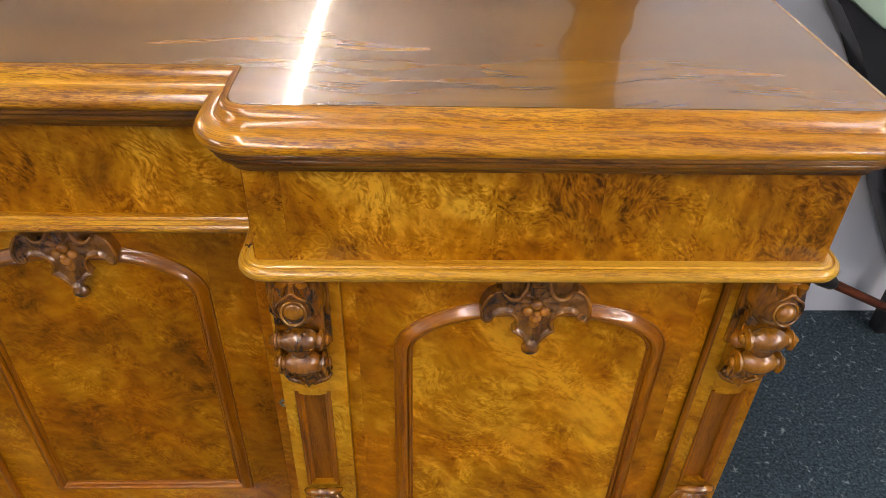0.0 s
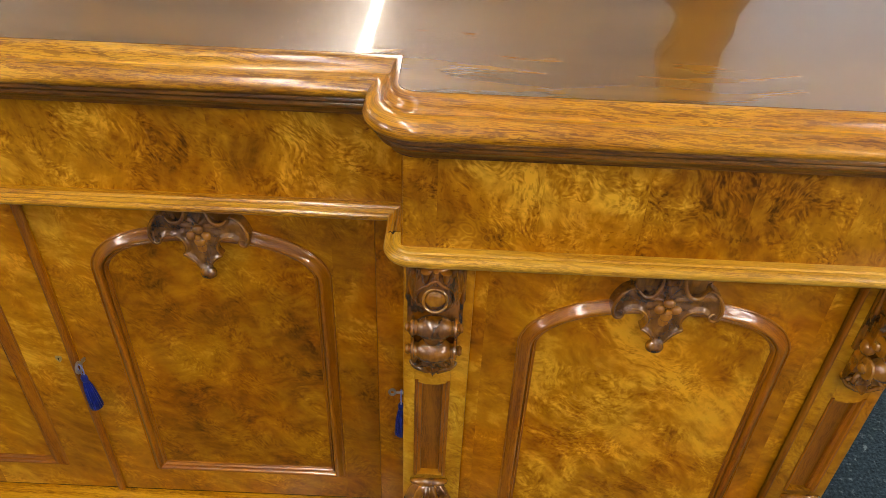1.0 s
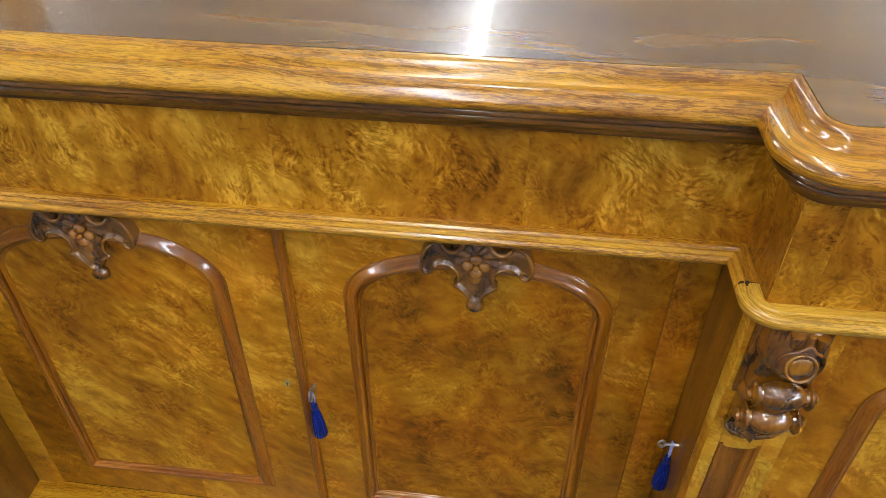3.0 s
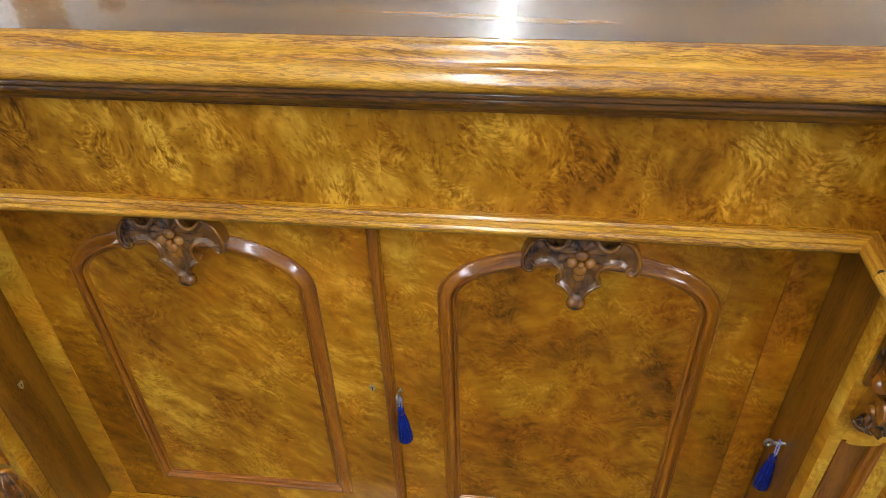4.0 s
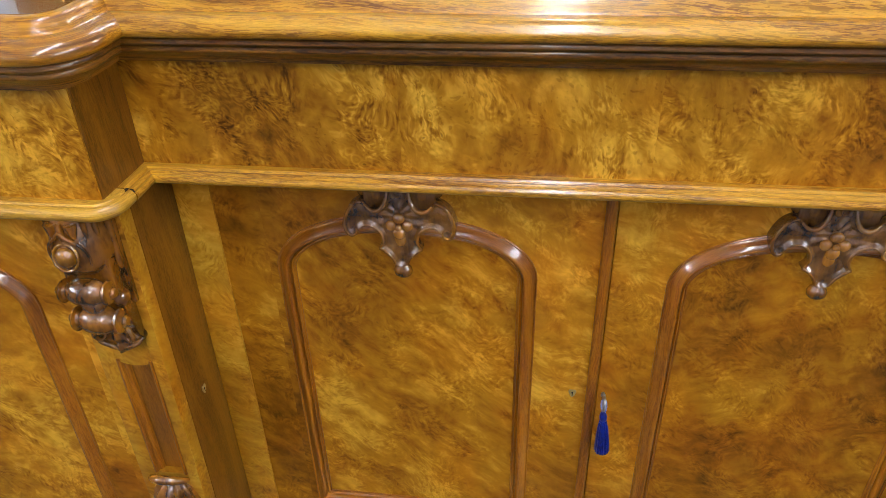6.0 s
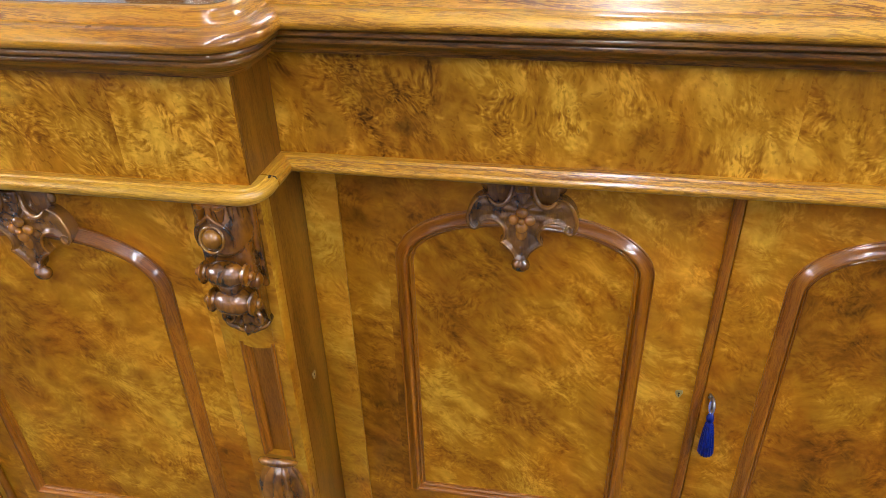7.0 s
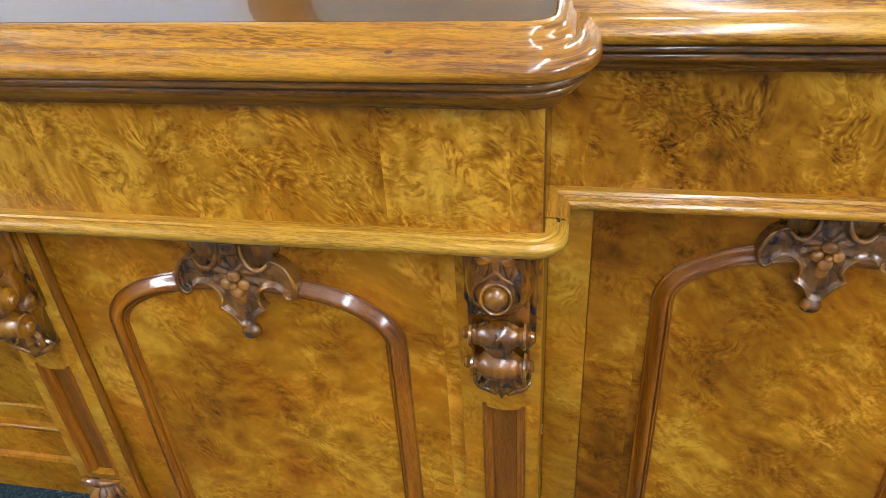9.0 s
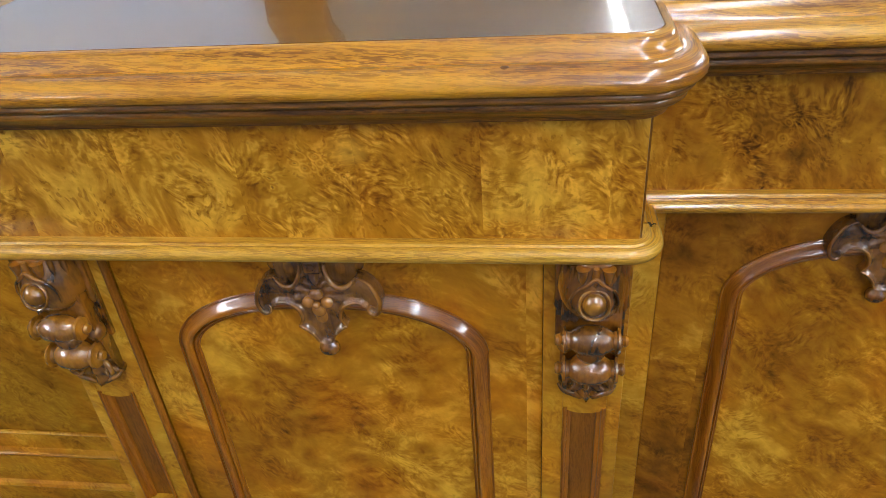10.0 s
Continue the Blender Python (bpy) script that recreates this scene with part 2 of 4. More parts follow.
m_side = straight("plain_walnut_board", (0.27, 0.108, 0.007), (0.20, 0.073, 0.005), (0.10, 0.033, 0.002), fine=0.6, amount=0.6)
m_recess = straight("red_walnut_recess", (0.38, 0.138, 0.010), (0.27, 0.090, 0.006), (0.12, 0.035, 0.003), fine=0.7, amount=0.5)


def top_wood():
    """Long quiet grain under a thick polish."""
    n = Net("figured_walnut_top")
    v = n.uv(False)
    bend = n.noise(n.vec("MULTIPLY", v, (3.4, 5.0, 1.0)), 1.0, 1.0).outputs[1]
    v = n.vec("ADD", v, n.vec("MULTIPLY", n.vec("SUBTRACT", bend, (0.5, 0.5, 0.5)), (0.0, 0.075, 0.0)))
    a = n.noise(n.vec("MULTIPLY", v, (1.6, 30.0, 1.0)), 1.0, 1.5, 0.40).outputs[0]
    b = n.noise(n.vec("MULTIPLY", v, (7.0, 420.0, 1.0)), 1.0, 2.0, 0.5).outputs[0]
    c = n.noise(v, 3.2, 3.0, 0.6, 0.8).outputs[0]
    f = n.math("ADD", n.math("MULTIPLY", a, 0.36), n.math("MULTIPLY", b, 0.12))
    f = n.math("ADD", f, n.math("MULTIPLY", c, 0.45))
    n.link(n.ramp(f, [(0.36, (0.155, 0.066, 0.006)), (0.47, (0.265, 0.118, 0.010)), (0.62, (0.355, 0.164, 0.015))]), "Base Color")
    n.polish(0.23, 1.0, 0.045)
    return n.mat


m_top = top_wood()
m_carved = carved("carved_walnut", (0.026, 0.009, 0.001), (0.33, 0.118, 0.006), 0.25, 0.10)
m_body = carved("dark_carved_walnut", (0.028, 0.010, 0.001), (0.27, 0.092, 0.005), 0.25, 0.10)
m_worn = carved("worn_carved_walnut", (0.13, 0.044, 0.002), (0.42, 0.168, 0.008), 0.2, 0.07)
m_berry = carved("pale_carved_walnut", (0.21, 0.070, 0.004), (0.50, 0.190, 0.011), 0.3, 0.08)
m_rim = carved("bright_carved_walnut", (0.110, 0.036, 0.003), (0.42, 0.158, 0.010), 0.2, 0.09)
m_ground = carved("dark_carved_ground", (0.085, 0.031, 0.004), (0.31, 0.120, 0.012), 1.0, 0.15, 1.75)
m_dark = plain("dark_gap", (0.02, 0.009, 0.003), (0.035, 0.014, 0.005), 40.0, 0.7)
m_nickel = plain("worn_nickel", (0.45, 0.43, 0.40), (0.62, 0.60, 0.57), 90.0, 0.28, 1.0)
m_brass = plain("aged_brass", (0.34, 0.24, 0.09), (0.50, 0.37, 0.16), 90.0, 0.45, 0.35)
m_silk = plain("blue_silk", (0.001, 0.005, 0.075), (0.005, 0.024, 0.28), 150.0, 0.36, 0.0, 0.2)
m_cord = plain("pale_blue_cord", (0.16, 0.22, 0.60), (0.45, 0.52, 0.85), 200.0, 0.35)
m_wall = plain("pale_painted_wall", (0.64, 0.75, 0.92), (0.70, 0.80, 0.94), 3.0, 0.7, 0.0, 0.05)
# tones of the unseen walls: drab holds fill down, pale south lifts haze
m_room = plain("drab_unseen_wall", (0.13, 0.12, 0.11), (0.19, 0.175, 0.16), 1.2, 0.8, 0.0, 0.05)
m_south = plain("pale_bounce_wall", (0.50, 0.51, 0.53), (0.58, 0.59, 0.61), 1.2, 0.8, 0.0, 0.05)
m_ceiling = plain("white_ceiling", (0.77, 0.79, 0.81), (0.82, 0.83, 0.84), 2.0, 0.85, 0.0, 0.05)
m_black = plain("black_lacquer", (0.012, 0.014, 0.018), (0.022, 0.024, 0.03), 8.0, 0.35)
m_green = plain("pale_green_glass", (0.42, 0.68, 0.58), (0.52, 0.76, 0.66), 5.0, 0.15)
m_neighbour = burr("golden_walnut_cabinet", 0.3, BURR_PALE, coat=0.10, turn=80.0, flame=0.4, rip=0.5)
m_mahogany = straight("dark_mahogany", (0.15, 0.032, 0.012), (0.09, 0.02, 0.008), (0.04, 0.009, 0.004))
for m in (m_edge, m_wing, m_string, m_bead):
    m.node_tree.nodes["Principled BSDF"].inputs["Coat IOR"].default_value = 1.68
m_top.node_tree.nodes["Principled BSDF"].inputs["Coat IOR"].default_value = 1.47
m_top.node_tree.nodes["Principled BSDF"].inputs["Specular IOR Level"].default_value = 0.9
m_mirror = Net("mirror_glass").mat
_b = m_mirror.node_tree.nodes["Principled BSDF"]
_b.inputs["Base Color"].default_value = (0.86, 0.88, 0.88, 1)
_b.inputs["Metallic"].default_value = 1.0
_b.inputs["Roughness"].default_value = 0.02


def carpet():
    n = Net("speckled_carpet")
    p = n.add("ShaderNodeTexCoord").outputs["Object"]
    vor = n.add("ShaderNodeTexVoronoi", {"Vector": p, "Scale": 190.0})
    f = n.noise(p, 150.0, 4.0, 0.7).outputs[0]
    g = n.noise(p, 60.0, 4.0, 0.7, 0.6).outputs[0]
    big = n.noise(p, 1.7, 3.0).outputs[0]
    col = n.ramp(f, [(0.35, (0.018, 0.034, 0.046)), (0.55, (0.052, 0.094, 0.124)), (0.72, (0.13, 0.205, 0.25))])
    fleck = n.ramp(g, [(0.60, (0, 0, 0)), (0.68, (0.8, 0.8, 0.8))])
    col = n.mix(fleck, col, (0.32, 0.43, 0.48, 1))
    col = n.mix(n.math("MULTIPLY", big, 0.4), col, (0.02, 0.032, 0.04, 1))
    n.link(col, "Base Color")
    n.bsdf.inputs["Roughness"].default_value = 0.95
    n.bsdf.inputs["Specular IOR Level"].default_value = 0.1
    n.bump(vor.outputs[0], 0.9, 0.004)
    return n.mat


m_carpet = carpet()
m_lamp = bpy.data.materials.new("lit_opal")
m_lamp.use_nodes = True
_b = m_lamp.node_tree.nodes["Principled BSDF"]
_b.inputs["Emission Color"].default_value = (0.97, 0.985, 1.0, 1)
_b.inputs["Emission Strength"].default_value = LAMP


# ---- mesh helpers ----
def place_uv(bm, along="x"):
    """Metre-sized texture coordinates by the side that a face looks to; along is the way of the grain."""
    lay = bm.loops.layers.uv.verify()
    for f in bm.faces:
        n = f.normal
        ax = max(range(3), key=lambda i: abs(n[i]))
        for lo in f.loops:
            c = lo.vert.co
            a, b = ((c.y, c.z), (c.x, c.z), (c.x, c.y))[ax]
            lo[lay].uv = (b, a) if along == "z" else (a, b)


def part(name, bm, material, parent=None, label="", smooth=35.0, along="x", uv=True):
    bmesh.ops.recalc_face_normals(bm, faces=bm.faces)
    bm.normal_update()
    if uv:
        place_uv(bm, along)
    me = bpy.data.meshes.new(name)
    bm.to_mesh(me)
    bm.free()
    if smooth:
        for p in me.polygons:
            p.use_smooth = True
        me.set_sharp_from_angle(angle=radians(smooth))
    for m in (material if isinstance(material, list) else [material]):
        me.materials.append(m)
    ob = new(name, me)
    if parent:
        ob.parent = parent
    if label:
        tagged(ob, label)
    return ob


def thing(name, label, category, group="", kind="", at=(0, 0, 0)):
    ob = new(name)
    ob.location = at
    ob.empty_display_size = 0.05
    return tagged(ob, label, category, group, kind)


def box(bm, x0, x1, y0, y1, z0, z1, bevel=0.0):
    vs = [bm.verts.new((x, y, z)) for x in (x0, x1) for y in (y0, y1) for z in (z0, z1)]
    faces = [bm.faces.new([vs[i] for i in q]) for q in ((0, 1, 3, 2), (4, 6, 7, 5), (0, 4, 5, 1), (2, 3, 7, 6), (0, 2, 6, 4), (1, 5, 7, 3))]
    if bevel:
        edges = {e for f in faces for e in f.edges}
        bmesh.ops.bevel(bm, geom=list(edges), offset=bevel, segments=2, affect="EDGES", profile=0.5)
    return bm


def boxed(*a, **k):
    return box(bmesh.new(), *a, **k)


def ball(bm, x, y, z, rx, ry=None, rz=None, seg=14):
    t = Matrix.LocRotScale((x, y, z), None, (rx, ry or rx, rz or rx))
    bmesh.ops.create_uvsphere(bm, u_segments=seg, v_segments=max(6, seg * 2 // 3), radius=1.0, matrix=t)


def lathe(bm, prof, m, seg=16, flute=0.0, count=0):
    """Turns (t, r) about the local z axis of m."""
    rings = []
    for t, r in prof:
        ring = []
        for i in range(seg):
            a = 2 * math.pi * i / seg
            k = r * (1 + flute * math.cos(count * a)) if count else r
            ring.append(bm.verts.new(m @ Vector((k * math.cos(a), k * math.sin(a), t))))
        rings.append(ring)
    for p, q in zip(rings, rings[1:]):
        for i in range(seg):
            bm.faces.new((p[i], p[(i + 1) % seg], q[(i + 1) % seg], q[i]))
    bm.faces.new(rings[0][::-1])
    bm.faces.new(rings[-1])


def tube(bm, pts, radii, seg=8, closed=False):
    """A round bar along 3D points, thickening and thinning by radii."""
    pts = [Vector(p) for p in pts]
    if not isinstance(radii, (list, tuple)):
        radii = [radii] * len(pts)
    n = len(pts)
    rings, side = [], None
    for i, p in enumerate(pts):
        a, b = (pts[i - 1], pts[(i + 1) % n]) if closed else (pts[max(i - 1, 0)], pts[min(i + 1, n - 1)])
        d = (b - a).normalized()
        if side is None:
            side = d.cross(Vector((0, 1, 0.013)))
            if side.length < 0.1:
                side = d.cross(Vector((1, 0, 0)))
        side = (side - d * side.dot(d)).normalized()
        up = d.cross(side)
        rings.append([bm.verts.new(p + radii[i] * (side * math.cos(2 * math.pi * k / seg) + up * math.sin(2 * math.pi * k / seg))) for k in range(seg)])
    pairs = list(zip(rings, rings[1:])) + ([(rings[-1], rings[0])] if closed else [])
    for p, q in pairs:
        for k in range(seg):
            bm.faces.new((p[k], p[(k + 1) % seg], q[(k + 1) % seg], q[k]))
    if not closed:
        bm.faces.new(rings[0][::-1])
        bm.faces.new(rings[-1])


def spline(pts, steps=5):
    """A smooth curve through points (Catmull-Rom)."""
    pts = [Vector(p) for p in pts]
    out = []
    for i in range(len(pts) - 1):
        p0, p1, p2, p3 = pts[max(i - 1, 0)], pts[i], pts[i + 1], pts[min(i + 2, len(pts) - 1)]
        for k in range(steps):
            t = k / steps
            out.append(0.5 * (2 * p1 + (p2 - p0) * t + (2 * p0 - 5 * p1 + 4 * p2 - p3) * t * t + (3 * p1 - p0 - 3 * p2 + p3) * t ** 3))
    return out + [pts[-1]]


def rounded(pts, radii, seg=12):
    """A plan line with its corners rounded; close neighbours beside each arc keep the straight runs flat."""
    out = []
    for i, p in enumerate(pts):
        p = Vector(p)
        r = radii[i]
        if not r or i in (0, len(pts) - 1):
            out.append(p)
            continue
        a, b = (Vector(pts[i - 1]) - p).normalized(), (Vector(pts[i + 1]) - p).normalized()
        c = p + r * (a + b)
        out.append(p + a * (r + 0.0012))
        for k in range(seg + 1):
            t = math.pi / 2 * k / seg
            out.append(c - r * (b * math.cos(t) + a * math.sin(t)))
        out.append(p + b * (r + 0.0012))
    return out


def sweep(bm, line, prof, put, closed=False, caps=True, split=None, corner=None):
    """Draws a profile of (across, out) along a 2D line with mitred corners; put(x, y, out) makes the 3D point."""
    n = len(line)
    lay = bm.loops.layers.uv.verify()
    rows, run, total = [], [], 0.0
    for i, p in enumerate(line):
        a = line[i - 1] if (i or closed) else None
        b = line[(i + 1) % n] if (i < n - 1 or closed) else None
        ns = []
        for s, e in ((a, p), (p, b)):
            if s is not None and e is not None:
                d = (e - s).normalized()
                ns.append(Vector((-d.y, d.x)))
        m = ns[0] if len(ns) == 1 else (ns[0] + ns[1]) / (1 + ns[0].dot(ns[1]))
        if i:
            total += (p - line[i - 1]).length
        run.append(total)
        rows.append([bm.verts.new(put(p.x + m.x * w, p.y + m.y * w, h)) for w, h in prof])
    vs = [0.0]
    for (a, b), (c, d) in zip(prof, prof[1:]):
        vs.append(vs[-1] + math.hypot(c - a, d - b))
    idx = list(range(n - 1)) + ([n - 1] if closed else [])
    for i in idx:
        j = (i + 1) % n
        u0, u1 = run[i], run[j] if j else run[i] + (line[0] - line[-1]).length
        for k in range(len(prof) - 1):
            f = bm.faces.new((rows[i][k], rows[j][k], rows[j][k + 1], rows[i][k + 1]))
            step = line[j] - line[i]
            if split is not None and k >= split:
                f.material_index = 1
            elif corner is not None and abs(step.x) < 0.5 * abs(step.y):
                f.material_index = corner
            for lo, uv in zip(f.loops, ((u0, vs[k]), (u1, vs[k]), (u1, vs[k + 1]), (u0, vs[k + 1]))):
                lo[lay].uv = uv
    if caps and not closed:
        for r in (rows[0], rows[-1]):
            bm.faces.new(r)
    return bm


def slab(bm, pts, put0, put1):
    """A plate between two copies of a 2D outline."""
    a, b = [bm.verts.new(put0(*p)) for p in pts], [bm.verts.new(put1(*p)) for p in pts]
    bm.faces.new(a)
    bm.faces.new(b[::-1])
    for i in range(len(pts)):
        j = (i + 1) % len(pts)
        bm.faces.new((a[i], b[i], b[j], a[j]))
    return bm


def relief(bm, pts, height, back, step=0.0022):
    """A carved plate over a 2D outline of (x, z): its front stands at -height(x, z, distance to the edge), its back at back."""
    n = len(pts)
    edge = [Vector(p) for p in pts]
    xs, zs = [p.x for p in edge], [p.y for p in edge]

    def gap(q):
        best, inside = 1.0, False
        for i in range(n):
            a, b = edge[i], edge[(i + 1) % n]
            ab = b - a
            k = max(0.0, min(1.0, (q - a).dot(ab) / max(ab.length_squared, 1e-12)))
            best = min(best, (q - a - ab * k).length)
            if (a.y > q.y) != (b.y > q.y) and q.x < a.x + (q.y - a.y) / (b.y - a.y) * ab.x:
                inside = not inside
        return best if inside else -best

    grid = []
    for i in range(int((max(xs) - min(xs)) / step) + 1):
        for j in range(int((max(zs) - min(zs)) / step) + 1):
            q = Vector((min(xs) + (i + 0.5 * (j % 2)) * step, min(zs) + j * step))
            if gap(q) > 0.45 * step:
                grid.append(q)
    co, _, tris, *_ = geometry.delaunay_2d_cdt(edge + grid, [(i, (i + 1) % n) for i in range(n)], [list(range(n))], 1, 1e-6)
    front = []
    for c in co:
        d = max(0.0, gap(c))
        front.append(bm.verts.new((c.x, -height(c.x, c.y, d), c.y)))
    for t in tris:
        bm.faces.new([front[k] for k in t])
    rear = [bm.verts.new((p.x * 1.01, back, p.y * 1.0)) for p in edge]
    for i in range(n):
        j = (i + 1) % n
        bm.faces.new((front[i], front[j], rear[j], rear[i]))
    bm.faces.new(rear)
    return bm


# ---- the room ----
BACK = 1.47
floor = part("floor", boxed(-6, 7, -6, 7, -0.05, 0.0), m_carpet, smooth=0)
tagged(floor, "dark blue-grey speckled loop carpet", "floor", kind="structure")
tagged(part("ceiling", boxed(-6, 7, -6, 7, 2.92, 3.02), m_ceiling, smooth=0), "off-white painted flat ceiling", "ceiling", kind="structure")
tagged(part("wall_north", boxed(-6, 7, BACK, BACK + 0.1, 0.0, 2.92), m_wall, smooth=0), "pale blue-white painted wall behind the sideboard", "wall", kind="structure")
# unseen walls added round the room; the pale south one brightens the top's reflection
for name, a in (("wall_south", (-6, 7, -6.1, -6, 0, 2.92)), ("wall_east", (7, 7.1, -6, 7, 0, 2.92)), ("wall_west", (-6.1, -6, -6, 7, 0, 2.92))):
    tagged(part(name, boxed(*a), m_south if name == "wall_south" else m_room, smooth=0), "plain unseen shop wall, toned to steer bounced light", "wall", kind="structure")


def batten(x, y0, y1, z, width):
    """A ceiling light, real or added as fill: slim steel housing on two hangers, with an opal tube diffuser below it.
    """
    lamp = thing("ceiling_and_fill_light", "white light with a glowing opal diffuser hung under the ceiling, outside the middle row added as unseen fill", "light", "ceiling lights", at=(x, (y0 + y1) / 2, z))
    h, w = (y1 - y0) / 2, width / 2
    part("housing", boxed(-0.022, 0.022, -h, h, 0.046, 0.085, bevel=0.004), m_ceiling, lamp)
    for y in (-0.7 * h, 0.7 * h):
        part("hanger", boxed(-0.004, 0.004, y - 0.004, y + 0.004, 0.084, 2.921 - z), m_nickel, lamp)
    curve = [(w * math.cos(a), -0.045 * math.sin(a)) for a in (math.pi * i / 10 for i in range(20))]
    part("diffuser", slab(bmesh.new(), curve, lambda a, c: (a, -h + 0.01, c), lambda a, c: (a, h - 0.01, c)), m_lamp, lamp, "glowing opal diffuser")
    return lamp


# side lights and the nearest middle one are added out of sight to balance brightness
for x, rows in ((-0.015, ((-0.10, 0.75), (-1.95, -0.15), (-3.8, -2.0))), (-3.9, ((-1.9, -0.1),)), (-4.4, ((-1.9, -0.1),)), (-4.8, ((-3.4, -1.6), (-5.4, -3.6))), (3.0, ((-0.95, 0.55),)), (4.3, ((-2.8, -1.0), (-4.7, -2.9)))):
    for y0, y1 in rows:
        # the added east fill lights are widened to brighten the left corner
        batten(x, y0, y1, 2.52, 0.34 if x > 4 else 0.07)

# ---- the sideboard ----
IN, OUT, WING, MID, REAR = 0.527, 1.165, 0.69, 0.78, 1.30
TOP = 0.971
side = thing("sideboard", "polished burr walnut breakfront sideboard with four arched doors", "sideboard")


def plan(wing, mid, grow, r_out, r_in):
    x0, x1 = IN - grow, OUT + grow
    pts = [(x1, REAR), (x1, wing), (x0, wing), (x0, mid), (-x0, mid), (-x0, wing), (-x1, wing), (-x1, REAR)]
    return rounded(pts, [0, r_out, r_in, 0, 0, r_in, r_out, 0])


def level(x, y, h):
    return (x, y, h)


outline = plan(WING, MID, 0.0, 0.016, 0.016)
# the flat top, edged by a deep moulding
edge = plan(WING - 0.005, MID - 0.005, 0.005, 0.021, 0.021)
part("top_board", slab(bmesh.new(), [tuple(p) for p in edge], lambda x, y: (x, y, 0.952), lambda x, y: (x, y, TOP)), m_top, side, "glossy figured walnut top")
top_prof = [(0.0058, 0.966), (0.0058, 0.9708), (0.0105, 0.9702), (0.0145, 0.9668), (0.0165, 0.9618), (0.0182, 0.9568), (0.0205, 0.9548), (0.0235, 0.9556), (0.0300, 0.9545), (0.0365, 0.9505),
            (0.0400, 0.9465), (0.0418, 0.9420), (0.0418, 0.9385), (0.0398, 0.9352), (0.0365, 0.9336), (0.0335, 0.9330), (0.0325, 0.9320), (0.0335, 0.9308), (0.0338, 0.9275), (0.0318, 0.9252),
            (0.0280, 0.9240), (0.0272, 0.9230), (0.0282, 0.9215), (0.0280, 0.9180), (0.0255, 0.9155), (0.0190, 0.9120), (0.0150, 0.9070), (0.0140, 0.9035), (-0.004, 0.9035)]
# from profile step 15 down, the underside shade is put into the colour
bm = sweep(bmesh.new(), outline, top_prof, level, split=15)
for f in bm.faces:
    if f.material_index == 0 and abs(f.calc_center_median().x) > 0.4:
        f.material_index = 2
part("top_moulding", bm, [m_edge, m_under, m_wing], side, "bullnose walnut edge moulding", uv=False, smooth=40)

part("frieze", boxed(IN, OUT, WING, REAR, 0.776, 0.911, bevel=0.0015), m_leaves, side)
part("frieze", boxed(-OUT, -IN, WING, REAR, 0.776, 0.911, bevel=0.0015), m_leaves, side)
part("frieze", boxed(-IN - 0.001, IN + 0.001, MID, REAR - 0.002, 0.776, 0.911), m_frieze, side)

for k in (1, -1):
    x0, x1 = sorted((k * (IN - 0.0018), k * IN))
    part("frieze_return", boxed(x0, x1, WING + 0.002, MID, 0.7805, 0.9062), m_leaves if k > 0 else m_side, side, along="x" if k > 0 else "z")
bm = bmesh.new()
ball(bm, -0.644, 0.6618, 0.9535, 0.0042, 0.0030, 0.0022)
ball(bm, -0.6405, 0.6610, 0.9530, 0.0020, 0.0022, 0.0016)
part("knot", bm, m_under, side, "small dark knot in the edge moulding")

mid_prof = [(-0.002, 0.7815), (0.0105, 0.7812), (0.0120, 0.7792), (0.0140, 0.7790), (0.0155, 0.7806), (0.0190, 0.7795), (0.0222, 0.7758), (0.0228, 0.7715), (0.0210, 0.7672), (0.0165, 0.7640), (-0.060, 0.7640)]
# the middle run has a quirked bead below its flat
bead_prof = [(-0.002, 0.7815), (0.0090, 0.7812), (0.0100, 0.7802), (0.0112, 0.7780), (0.0124, 0.7778), (0.0132, 0.7793), (0.0150, 0.7792), (0.0160, 0.7775), (0.0166, 0.7748), (0.0176, 0.7746), (0.0200, 0.7758), (0.0222, 0.7738), (0.0228, 0.7705), (0.0212, 0.7668), (0.0165, 0.7640), (-0.060, 0.7640)]
GAP = 0.7165
cut_r = rounded([(OUT, REAR), (OUT, WING), (IN, WING), (IN, GAP)], [0, 0.012, 0.012, 0])
cut_m = [Vector(p) for p in ((IN, GAP + 0.0024), (IN, MID), (-IN, MID), (-IN, GAP + 0.0024))]
cut_l = [Vector((-p.x, p.y)) for p in cut_r[::-1]]
for line in (cut_r, cut_m, cut_l):
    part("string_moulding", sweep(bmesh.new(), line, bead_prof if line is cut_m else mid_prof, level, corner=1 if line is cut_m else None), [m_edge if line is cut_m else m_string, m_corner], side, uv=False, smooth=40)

for k in (1, -1):
    seam = [Vector((k * IN, GAP - 0.002)), Vector((k * IN, GAP + 0.005))][::k]
    part("joint", sweep(bmesh.new(), seam, [(-0.002, 0.7805), (0.0095, 0.7800), (0.0180, 0.7785), (0.0214, 0.7715), (0.0155, 0.7650), (-0.002, 0.7650)], level), m_dark, side, uv=False)

